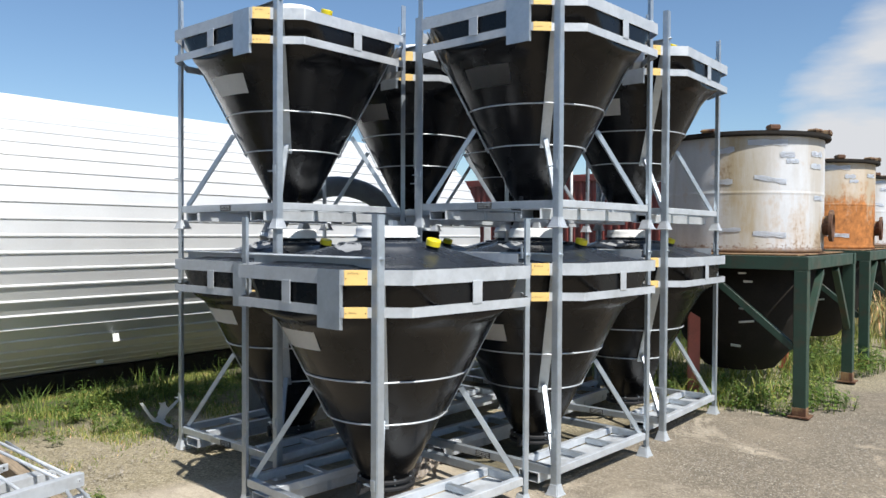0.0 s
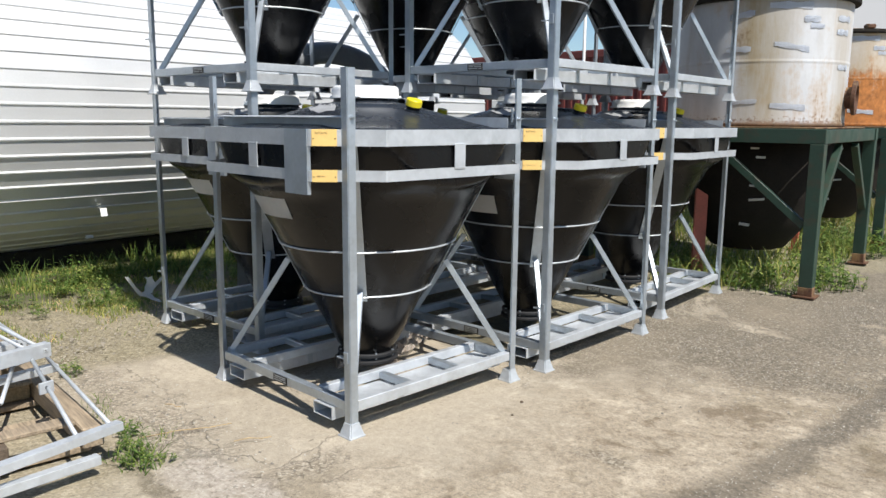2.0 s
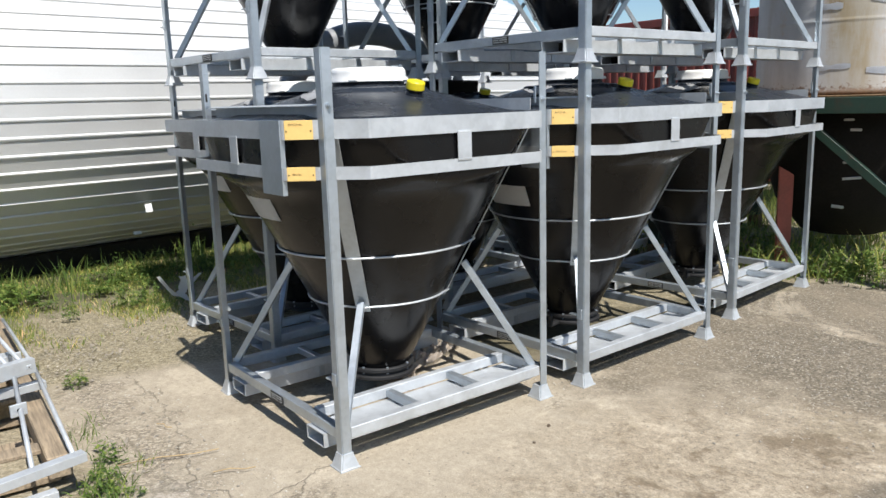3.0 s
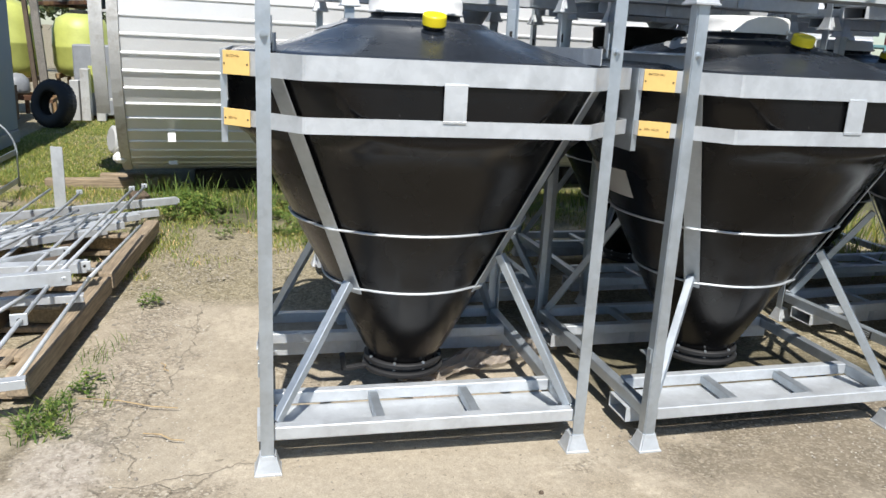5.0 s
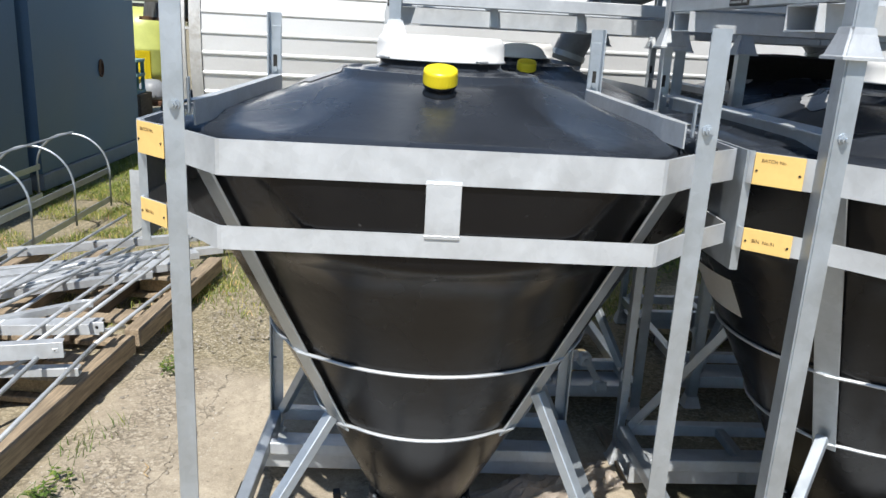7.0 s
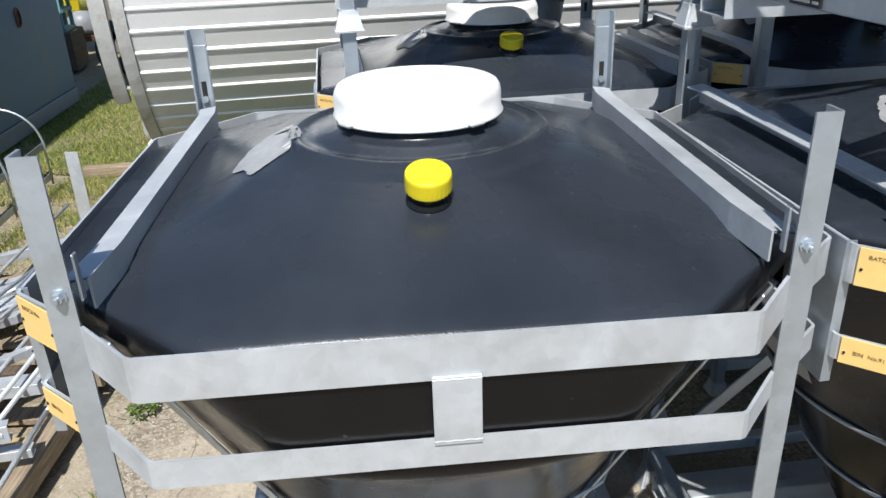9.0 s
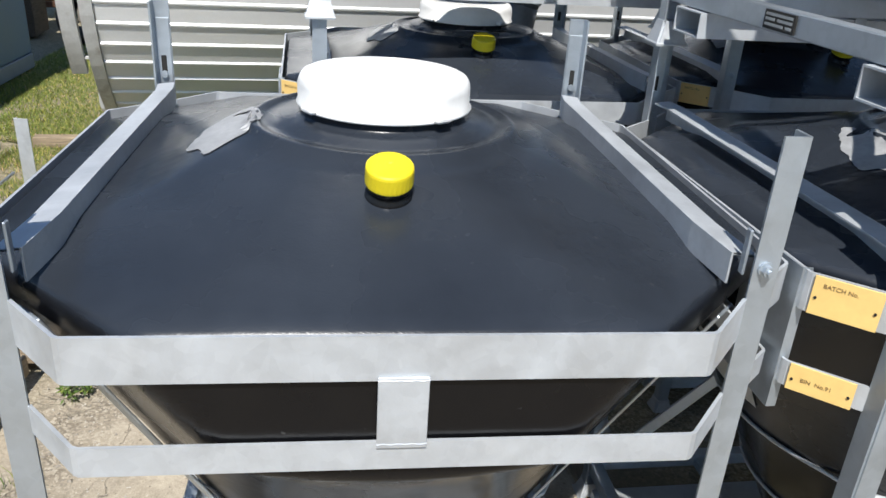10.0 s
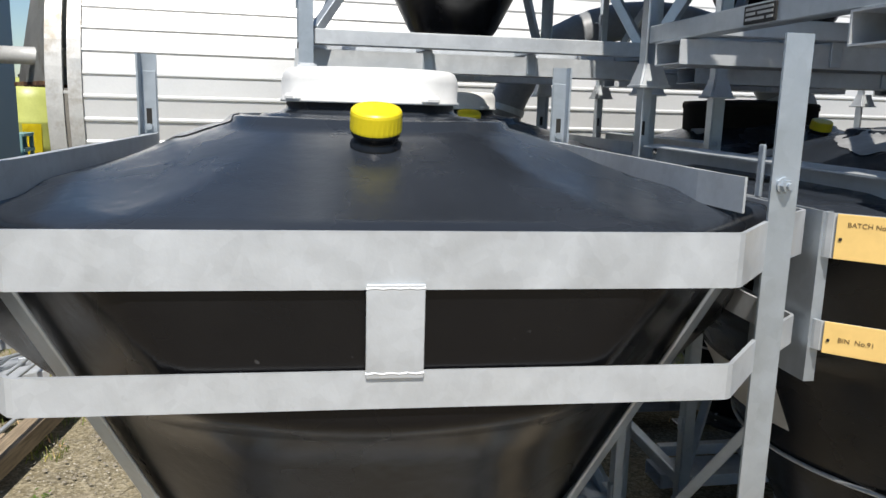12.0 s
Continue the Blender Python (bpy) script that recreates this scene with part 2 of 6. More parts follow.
def ground_material():
    """Pale worn concrete by the bins, grey stony asphalt farther along, earth towards the grass."""
    m, nt, b, co = material("yard_ground")
    sep = nt.nodes.new("ShaderNodeSeparateXYZ")
    nt.links.new(co, sep.inputs[0])
    X, Y = sep.outputs[0], sep.outputs[1]
    wob = maths(nt, "SUBTRACT", tex_noise(nt, co, 0.9, 6, 0.6), 0.5)
    wob2 = maths(nt, "SUBTRACT", tex_noise(nt, co, 4.5, 6, 0.65), 0.5)
    wobble = maths(nt, "ADD", maths(nt, "MULTIPLY", wob, 2.4), maths(nt, "MULTIPLY", wob2, 0.9))
    # concrete
    n1, n2, n3 = tex_noise(nt, co, 1.7, 7, 0.6), tex_noise(nt, co, 28, 5, 0.7), tex_noise(nt, co, 170, 3)
    conc = ramp(nt, n1, [(0.25, (0.21, 0.163, 0.112)), (0.45, (0.35, 0.295, 0.218)), (0.6, (0.40, 0.347, 0.266)), (0.8, (0.48, 0.43, 0.345))])
    conc = mixed(nt, 0.42, conc, ramp(nt, n2, [(0.28, (0.12, 0.09, 0.06)), (0.5, (0.36, 0.30, 0.21)), (0.72, (0.58, 0.52, 0.42))]))
    conc = mixed(nt, 0.38, conc, ramp(nt, n3, [(0.3, (0.10, 0.08, 0.055)), (0.7, (0.60, 0.53, 0.42))]))
    stain = ramp(nt, tex_noise(nt, co, 0.55, 8, 0.68, 0.5), [(0.50, grey(0)), (0.66, grey(1))])
    conc = mixed(nt, maths(nt, "MULTIPLY", stain, 0.45), conc, (0.20, 0.165, 0.12))
    drag = nt.nodes.new("ShaderNodeMapping")
    drag.inputs["Rotation"].default_value = (0, 0, 0.6)
    drag.inputs["Scale"].default_value = (1.0, 1.12, 1.0)
    nt.links.new(co, drag.inputs["Vector"])
    traffic = ramp(nt, maths(nt, "ADD", X, wobble), [(0.1, grey(0.25)), (0.8, grey(1))])
    mott = tex_noise(nt, drag.outputs[0], 2.6, 12, 0.74, 0.35)
    conc = mixed(nt, maths(nt, "MULTIPLY", traffic, ramp(nt, mott, [(0.40, grey(0.8)), (0.475, grey(0))])), conc, (0.185, 0.145, 0.096))
    conc = mixed(nt, ramp(nt, mott, [(0.535, grey(0)), (0.595, grey(0.65))]), conc, (0.52, 0.455, 0.355))
    conc = mixed(nt, maths(nt, "MULTIPLY", maths(nt, "SUBTRACT", 1.0, traffic), 0.5), conc, (0.47, 0.435, 0.36))
    olive = tex_noise(nt, co, 1.15, 8, 0.7, 0.8)
    conc = mixed(nt, maths(nt, "MULTIPLY", traffic, ramp(nt, olive, [(0.52, grey(0)), (0.60, grey(0.55))])), conc, (0.215, 0.180, 0.118))
    # asphalt with pale chips
    vor = nt.nodes.new("ShaderNodeTexVoronoi")
    vor.inputs["Scale"].default_value = 95
    nt.links.new(co, vor.inputs["Vector"])
    chip = nt.nodes.new("ShaderNodeRGBToBW")
    nt.links.new(vor.outputs["Color"], chip.inputs[0])
    asp = ramp(nt, chip.outputs[0], [(0.15, (0.115, 0.099, 0.074)), (0.6, (0.200, 0.173, 0.129)), (0.9, (0.37, 0.33, 0.262))])
    patch = ramp(nt, tex_noise(nt, co, 0.75, 6, 0.62), [(0.42, grey(0)), (0.62, grey(1))])
    asp = mixed(nt, maths(nt, "MULTIPLY", patch, 0.6), asp, (0.29, 0.247, 0.182))
    dark = ramp(nt, tex_noise(nt, co, 1.3, 5, 0.6), [(0.30, grey(1)), (0.42, grey(0))])
    asp = mixed(nt, maths(nt, "MULTIPLY", dark, 0.55), asp, (0.105, 0.094, 0.076))
    band = maths(nt, "SUBTRACT", 0.30, maths(nt, "ABSOLUTE", maths(nt, "ADD", Y, maths(nt, "ADD", 0.66, maths(nt, "MULTIPLY", X, 0.06)))))
    band = ramp(nt, maths(nt, "ADD", band, maths(nt, "MULTIPLY", wob2, 1.3)), [(0.0, grey(0)), (0.3, grey(1))])
    band = maths(nt, "MULTIPLY", band, ramp(nt, X, [(0.0, grey(1)), (0.02, grey(0))]))
    spots = ramp(nt, tex_noise(nt, co, 1.1, 7, 0.7, 0.3), [(0.56, grey(0)), (0.64, grey(1))])
    grit = ramp(nt, chip.outputs[0], [(0.2, (0.12, 0.10, 0.075)), (0.5, (0.27, 0.23, 0.17)), (0.85, (0.50, 0.46, 0.38))])
    conc = mixed(nt, maths(nt, "MULTIPLY", maths(nt, "MAXIMUM", maths(nt, "MULTIPLY", band, 0.85), spots), 0.8), conc, grit)
    f_asp = ramp(nt, maths(nt, "ADD", maths(nt, "SUBTRACT", maths(nt, "ADD", Y, maths(nt, "MULTIPLY", maths(nt, "ABSOLUTE", X), -0.55)), 1.12), maths(nt, "MULTIPLY", wobble, 1.1)), [(0.0, grey(0)), (0.6, grey(1))])
    # a worn seam of dark asphalt across the concrete
    bend = maths(nt, "DIVIDE", 0.12, maths(nt, "MAXIMUM", maths(nt, "ADD", Y, 0.15), 0.1))
    mid = maths(nt, "ADD", maths(nt, "SUBTRACT", 1.60, bend), maths(nt, "MULTIPLY", Y, 0.03))
    seam = maths(nt, "ABSOLUTE", maths(nt, "ADD", maths(nt, "SUBTRACT", X, mid), maths(nt, "ADD", maths(nt, "MULTIPLY", wob, 0.14), maths(nt, "MULTIPLY", wob2, 0.22))))
    seam = ramp(nt, maths(nt, "ADD", maths(nt, "SUBTRACT", 0.13, seam), maths(nt, "MULTIPLY", maths(nt, "SUBTRACT", n2, 0.5), 0.16)), [(0.0, grey(0)), (0.08, grey(0.9))])
    seam = maths(nt, "MULTIPLY", seam, ramp(nt, maths(nt, "ADD", Y, wob2), [(0.22, grey(0)), (0.40, grey(1))]))
    pale = ramp(nt, tex_noise(nt, co, 0.85, 12, 0.72, 0.5), [(0.535, grey(0)), (0.575, grey(0.85))])
    f_asp = maths(nt, "MAXIMUM", maths(nt, "MULTIPLY", f_asp, maths(nt, "SUBTRACT", 1.0, pale)), seam)
    asp = mixed(nt, maths(nt, "MULTIPLY", seam, 0.5), asp, (0.118, 0.102, 0.08))
    col = mixed(nt, f_asp, conc, asp)
    # lime crust broken loose by the corner of the pallet
    cr_x = maths(nt, "DIVIDE", maths(nt, "ADD", X, 0.02), 0.42)
    cr_y = maths(nt, "DIVIDE", maths(nt, "ADD", Y, 0.70), 0.20)
    cr_d = maths(nt, "ADD", maths(nt, "MULTIPLY", cr_x, cr_x), maths(nt, "MULTIPLY", cr_y, cr_y))
    crust = ramp(nt, maths(nt, "SUBTRACT", maths(nt, "ADD", 1.0, maths(nt, "MULTIPLY", wob2, 3.0)), cr_d), [(0.0, grey(0)), (0.7, grey(0.6))])
    col = mixed(nt, crust, col, ramp(nt, n2, [(0.3, (0.26, 0.225, 0.19)), (0.6, (0.54, 0.50, 0.45))]))
    # pits and pale grains
    flecks = tex_noise(nt, co, 36, 9, 0.88)
    col = mixed(nt, maths(nt, "ADD", 0.25, maths(nt, "MULTIPLY", traffic, 0.75)), col, ramp(nt, flecks, [(0.36, grey(0.50)), (0.5, grey(0.96)), (0.64, grey(1.35))]), "MULTIPLY")
    pits = ramp(nt, tex_noise(nt, co, 60, 3, 0.6), [(0.27, grey(0.75)), (0.36, grey(0))])
    col = mixed(nt, pits, col, (0.085, 0.07, 0.05))
    grains = ramp(nt, tex_noise(nt, co, 75, 2, 0.5), [(0.68, grey(0)), (0.75, grey(0.6))])
    col = mixed(nt, grains, col, (0.62, 0.58, 0.50))
    # open joint filled with dark grit
    joint = maths(nt, "ABSOLUTE", maths(nt, "ADD", maths(nt, "ADD", Y, 0.90), maths(nt, "MULTIPLY", wob2, 0.22)))
    joint = ramp(nt, maths(nt, "SUBTRACT", 0.05, joint), [(0.0, grey(0)), (0.03, grey(0.75))])
    joint = maths(nt, "MULTIPLY", joint, ramp(nt, maths(nt, "SUBTRACT", 0.75, maths(nt, "ADD", X, wob2)), [(0.0, grey(0)), (0.4, grey(1))]))
    col = mixed(nt, joint, col, ramp(nt, flecks, [(0.4, (0.06, 0.05, 0.036)), (0.6, (0.24, 0.205, 0.15))]))
    # olive mossy dirt under the bins, with shade between them put into the colour
    moss_shade_x = ramp(nt, maths(nt, "ADD", maths(nt, "SUBTRACT", -0.28, X), maths(nt, "MULTIPLY", wobble, 0.25)), [(0.0, grey(0)), (0.22, grey(1))])
    moss_shade_y = ramp(nt, maths(nt, "ADD", maths(nt, "SUBTRACT", Y, 1.36), maths(nt, "MULTIPLY", wobble, 0.15)), [(0.0, grey(0)), (0.15, grey(1))])
    moss_shade_b = ramp(nt, maths(nt, "ADD", maths(nt, "SUBTRACT", -1.32, X), maths(nt, "MULTIPLY", wobble, 0.25)), [(0.0, grey(0)), (0.25, grey(1))])
    moss_shade_b = maths(nt, "MULTIPLY", moss_shade_b, ramp(nt, maths(nt, "SUBTRACT", Y, 0.42), [(0.0, grey(0)), (0.3, grey(1))]))
    moss_shade = maths(nt, "MAXIMUM", maths(nt, "MULTIPLY", moss_shade_x, moss_shade_y), moss_shade_b)
    moss_shade = maths(nt, "MULTIPLY", moss_shade, ramp(nt, n1, [(0.30, grey(0.45)), (0.55, grey(0.85))]))
    col = mixed(nt, moss_shade, col, ramp(nt, n2, [(0.3, (0.040, 0.037, 0.019)), (0.55, (0.085, 0.079, 0.040)), (0.75, (0.17, 0.15, 0.085))]))
    # earth and thatch
    earth = ramp(nt, tex_noise(nt, co, 11, 8, 0.7), [(0.3, (0.15, 0.135, 0.070)), (0.55, (0.29, 0.26, 0.145)), (0.8, (0.42, 0.38, 0.26))])
    f_back = ramp(nt, maths(nt, "ADD", maths(nt, "SUBTRACT", -2.75, X), wobble), [(0.0, grey(0)), (0.7, grey(1))])
    f_left = ramp(nt, maths(nt, "ADD", maths(nt, "SUBTRACT", maths(nt, "SUBTRACT", -0.72, maths(nt, "MULTIPLY", X, 0.02)), Y), maths(nt, "MULTIPLY", wobble, 0.35)), [(0.0, grey(0)), (0.25, grey(0.75))])
    f_left = maths(nt, "MULTIPLY", f_left, ramp(nt, maths(nt, "SUBTRACT", maths(nt, "MULTIPLY", X, -1.0), -0.3), [(0.2, grey(0)), (0.7, grey(1))]))
    f_right = ramp(nt, maths(nt, "ADD", maths(nt, "SUBTRACT", Y, maths(nt, "ADD", 4.7, maths(nt, "MULTIPLY", X, 3.0))), wobble), [(0.0, grey(0)), (0.8, grey(1))])
    f = maths(nt, "MAXIMUM", maths(nt, "MAXIMUM", f_back, f_left), f_right)
    earth = mixed(nt, 0.55, earth, grit)
    rank = ramp(nt, maths(nt, "ADD", maths(nt, "SUBTRACT", -3.35, X), wobble), [(0.0, grey(0)), (0.9, grey(0.85))])
    rank = maths(nt, "MULTIPLY", rank, ramp(nt, maths(nt, "ADD", maths(nt, "ADD", Y, 1.25), wob2), [(0.0, grey(0)), (0.4, grey(1))]))
    earth = mixed(nt, rank, earth, ramp(nt, n2, [(0.3, (0.035, 0.036, 0.016)), (0.7, (0.10, 0.105, 0.045))]))
    earth = mixed(nt, 1.0, earth, ramp(nt, flecks, [(0.36, grey(0.50)), (0.5, grey(0.96)), (0.64, grey(1.35))]), "MULTIPLY")
    col = mixed(nt, f, col, earth)
    col = mixed(nt, 1.0, col, (0.955, 0.925, 0.885), "MULTIPLY")
    # cracks
    cr = nt.nodes.new("ShaderNodeTexVoronoi")
    cr.feature = "DISTANCE_TO_EDGE"
    cr.inputs["Scale"].default_value = 0.85
    jig = nt.nodes.new("ShaderNodeVectorMath")
    jig.operation = "ADD"
    nz = nt.nodes.new("ShaderNodeTexNoise")
    nz.inputs["Scale"].default_value, nz.inputs["Detail"].default_value = 3.0, 7
    nt.links.new(co, nz.inputs["Vector"])
    sc = nt.nodes.new("ShaderNodeVectorMath")
    sc.operation = "SCALE"
    sc.inputs["Scale"].default_value = 0.55
    nt.links.new(nz.outputs["Color"], sc.inputs[0])
    nt.links.new(co, jig.inputs[0])
    nt.links.new(sc.outputs[0], jig.inputs[1])
    nt.links.new(jig.outputs[0], cr.inputs["Vector"])
    crack = ramp(nt, cr.outputs["Distance"], [(0.0, grey(1)), (0.007, grey(0))])
    crack = maths(nt, "MULTIPLY", crack, ramp(nt, n1, [(0.46, grey(0)), (0.60, grey(1))]))
    crack = maths(nt, "MULTIPLY", crack, ramp(nt, maths(nt, "SUBTRACT", 0.3, Y), [(0.0, grey(0.12)), (0.5, grey(1))]))
    # one long wandering crack in the concrete between the pallets and the bins
    dip = maths(nt, "MULTIPLY", maths(nt, "ADD", X, 0.3), maths(nt, "ADD", X, 0.3))
    dip = maths(nt, "DIVIDE", 0.024, maths(nt, "ADD", dip, 0.12))
    way = maths(nt, "ADD", maths(nt, "ADD", Y, 0.34), maths(nt, "ADD", dip, maths(nt, "MULTIPLY", wob2, 0.30)))
    wide = maths(nt, "ADD", 0.004, maths(nt, "MULTIPLY", maths(nt, "MAXIMUM", wob, 0.0), 0.05))
    long_crack = maths(nt, "SUBTRACT", 1.0, maths(nt, "DIVIDE", maths(nt, "ABSOLUTE", way), wide), True)
    long_crack = maths(nt, "MULTIPLY", long_crack, ramp(nt, maths(nt, "MULTIPLY", X, -1.0), [(0.0, grey(0)), (0.05, grey(1))]))
    crack = maths(nt, "MAXIMUM", crack, long_crack)
    col = mixed(nt, maths(nt, "MULTIPLY", crack, 0.48), col, (0.09, 0.075, 0.05))
    # the slab beside the pallets has broken into small plates, with dirt in the breaks
    cr2 = nt.nodes.new("ShaderNodeTexVoronoi")
    cr2.feature = "DISTANCE_TO_EDGE"
    cr2.inputs["Scale"].default_value = 3.1
    nt.links.new(jig.outputs[0], cr2.inputs["Vector"])
    zone = maths(nt, "SUBTRACT", 0.30, maths(nt, "ABSOLUTE", maths(nt, "ADD", Y, 0.68)))
    zone = ramp(nt, maths(nt, "ADD", zone, maths(nt, "MULTIPLY", wob2, 1.2)), [(0.0, grey(0)), (0.25, grey(1))])
    zone = maths(nt, "MULTIPLY", zone, ramp(nt, maths(nt, "SUBTRACT", 0.15, maths(nt, "ADD", X, wob2)), [(0.0, grey(0)), (0.4, grey(1))]))
    wide2 = maths(nt, "ADD", maths(nt, "MULTIPLY", wob, 0.30), 0.03)
    plates = maths(nt, "SUBTRACT", 1.0, maths(nt, "DIVIDE", cr2.outputs["Distance"], maths(nt, "MAXIMUM", wide2, 0.004)), True)
    plates = maths(nt, "MULTIPLY", maths(nt, "POWER", plates, 0.6), zone)
    dirt2 = ramp(nt, flecks, [(0.36, (0.07, 0.062, 0.040)), (0.5, (0.155, 0.135, 0.092)), (0.66, (0.36, 0.32, 0.25))])
    col = mixed(nt, maths(nt, "MULTIPLY", plates, 0.6), col, dirt2)
    crack = maths(nt, "MAXIMUM", crack, maths(nt, "MULTIPLY", plates, 0.6))
    nt.links.new(col, b.inputs["Base Color"])
    b.inputs["Roughness"].default_value = 0.9
    h = maths(nt, "ADD", maths(nt, "MULTIPLY", n2, 0.6), maths(nt, "MULTIPLY", chip.outputs[0], maths(nt, "MAXIMUM", maths(nt, "MULTIPLY", f_asp, 0.9), maths(nt, "MULTIPLY", maths(nt, "MAXIMUM", band, spots), 0.7))))
    h = maths(nt, "SUBTRACT", maths(nt, "ADD", h, maths(nt, "MULTIPLY", n3, 0.25)), crack)
    nt.links.new(bump(nt, h, 0.006, 0.8), b.inputs["Normal"])
    return m


def leafy(name, colour, glow=0.35):
    """Leaves that let some light through."""
    m, nt, b, co = material(name)
    g = nt.nodes.new("ShaderNodeNewGeometry")
    c = colour
    col = ramp(nt, g.outputs["Random Per Island"], [(0.0, tuple(x * 0.55 for x in c)), (0.6, c), (0.84, (c[0] * 1.6, c[1] * 1.25, c[2] * 1.1)), (1.0, (c[0] * 2.5, c[1] * 1.65, c[2] * 2.2))])
    nt.links.new(col, b.inputs["Base Color"])
    b.inputs["Roughness"].default_value = 0.65
    tr = nt.nodes.new("ShaderNodeBsdfTranslucent")
    nt.links.new(col, tr.inputs["Color"])
    mx = nt.nodes.new("ShaderNodeMixShader")
    mx.inputs[0].default_value = glow
    nt.links.new(b.outputs[0], mx.inputs[1])
    nt.links.new(tr.outputs[0], mx.inputs[2])
    nt.links.new(mx.outputs[0], nt.nodes["Material Output"].inputs["Surface"])
    return m


GALV = galvanised("galvanised_steel", (0.455, 0.500, 0.540), 0.42, 0.70)
GALV_NEW = galvanised("galvanised_bright", (0.535, 0.560, 0.580), 0.52, 0.45)
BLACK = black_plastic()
WHITE = painted("white_plastic", (0.80, 0.80, 0.78), 0.42, vary=0.05, relief=0.0003)
YELLOW = painted("yellow_plastic", (0.82, 0.66, 0.02), 0.38, vary=0.06, relief=0.0003)
TAG = painted("amber_tag", (0.80, 0.545, 0.19), 0.5, vary=0.10, relief=0.0002)
INK = painted("black_ink", (0.015, 0.014, 0.012), 0.6, vary=0.1, relief=0)
FADED_INK = painted("faded_ink", (0.20, 0.125, 0.045), 0.6, vary=0.3, scale=60, relief=0)
TAPE = painted("silver_tape", (0.70, 0.73, 0.78), 0.40, 0.1, vary=0.10, relief=0.0004)
PAPER = painted("sticker_paper", (0.74, 0.735, 0.715), 0.6, vary=0.07, relief=0.0003)
FILM = painted("sticker_residue", (0.30, 0.305, 0.31), 0.5, vary=0.3, scale=14, relief=0.0005)
RUBBER = painted("black_rubber", (0.02, 0.02, 0.021), 0.6, vary=0.3)
SHEET = painted("silo_sheet", (0.71, 0.715, 0.705), 0.44, 0.35, vary=0.05, scale=2.0, relief=0.0006)
SILO_RIM = painted("silo_rim_steel", (0.55, 0.55, 0.53), 0.5, 0.3, vary=0.15, dirt=(0.32, 0.28, 0.22))
SHED_BLUE = painted("slate_blue_paint", (0.100, 0.172, 0.262), 0.45, vary=0.12, scale=0.9, dirt=(0.135, 0.190, 0.245))
TIMBER = wood("weathered_timber", (0.34, 0.265, 0.18))
PINE = wood("pale_pine", (0.50, 0.36, 0.19))
# near-black wood, with the shade under the silo put into its colour
GAP_BLACK = wood("gap_black", (0.022, 0.018, 0.014))
TIMBER_GREY = wood("silvered_timber", (0.24, 0.22, 0.19))
TIMBER_DARK = wood("dark_timber", (0.13, 0.095, 0.065))
GREEN_PAINT = painted("dark_green_paint", (0.019, 0.046, 0.030), 0.5, vary=0.25, dirt=(0.055, 0.034, 0.020))
TANK_WHITE = rusty("rusted_white_paint", (0.60, 0.61, 0.62), (0.13, 0.07, 0.03), 0.63, 0.10, stain=-72)
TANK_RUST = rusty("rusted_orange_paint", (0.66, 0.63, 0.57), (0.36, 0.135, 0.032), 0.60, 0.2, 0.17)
RUST = rusty("brown_rust", (0.10, 0.055, 0.035), (0.09, 0.04, 0.02), 0.5)
# dark rust, blackened for the shade under decks and inside tubes
DARK_RUST_SHADE = painted("dark_rust_shade", (0.022, 0.019, 0.016), 0.85, vary=0.4)
DARK_RUST_SHADE.node_tree.nodes["Principled BSDF"].inputs["Specular IOR Level"].default_value = 0.15
DUCT = painted("blue_grey_duct", (0.25, 0.262, 0.275), 0.45, vary=0.2)
RED = painted("faded_red_paint", (0.20, 0.040, 0.030), 0.55, vary=0.3, dirt=(0.14, 0.04, 0.025))
PIPE_RED = painted("orange_red_paint", (0.36, 0.085, 0.055), 0.5, vary=0.25, dirt=(0.20, 0.07, 0.04))
LIME = painted("lime_plastic", (0.46, 0.49, 0.13), 0.4, vary=0.12)
TEAL = painted("teal_plastic", (0.19, 0.36, 0.37), 0.5, vary=0.2)
GREY_PAINT = painted("grey_machine_paint", (0.36, 0.37, 0.36), 0.55, vary=0.2, dirt=(0.2, 0.17, 0.13))
GRASS = leafy("grass_blades", (0.255, 0.335, 0.080))
DRY_GRASS = leafy("dry_grass", (0.50, 0.48, 0.23))
WEED = leafy("weed_leaves", (0.135, 0.225, 0.045))
LEAF = leafy("tree_leaves", (0.060, 0.090, 0.030), 0.2)
STONE = painted("stone_chips", (0.27, 0.24, 0.195), 0.9, vary=0.35, scale=14, fine=90)
STONE_PALE = painted("pale_stone_chips", (0.47, 0.435, 0.37), 0.9, vary=0.3, scale=14, fine=90)
GROUND = ground_material()

wm, wnt, wb, wco = material("clear_film")
wb.inputs["Base Color"].default_value = (0.50, 0.43, 0.36, 1)
wb.inputs["Roughness"].default_value = 0.28
wb.inputs["Alpha"].default_value = 0.62
wnt.links.new(bump(wnt, tex_noise(wnt, wco, 18, 5), 0.02, 0.9), wb.inputs["Normal"])
WRAP = wm


# ---- mesh helpers ----
def part(name, bm, mat, parent, label="", smooth=False):
    me = bpy.data.meshes.new(name)
    bm.to_mesh(me)
    bm.free()
    if smooth:
        for p in me.polygons:
            p.use_smooth = True
    me.materials.append(mat)
    ob = new(name, me)
    ob.parent = parent
    if label:
        ob["label"] = label
    return ob


def share(name, source, parent, m):
    """The same piece again, at the pose m under parent."""
    ob = new(name, source.data)
    ob.parent = parent
    ob.matrix_basis = m
    return ob


def thing(name, m, label, category, group="", kind=""):
    ob = new(name)
    ob.matrix_basis = m
    return tagged(ob, label, category, group, kind)


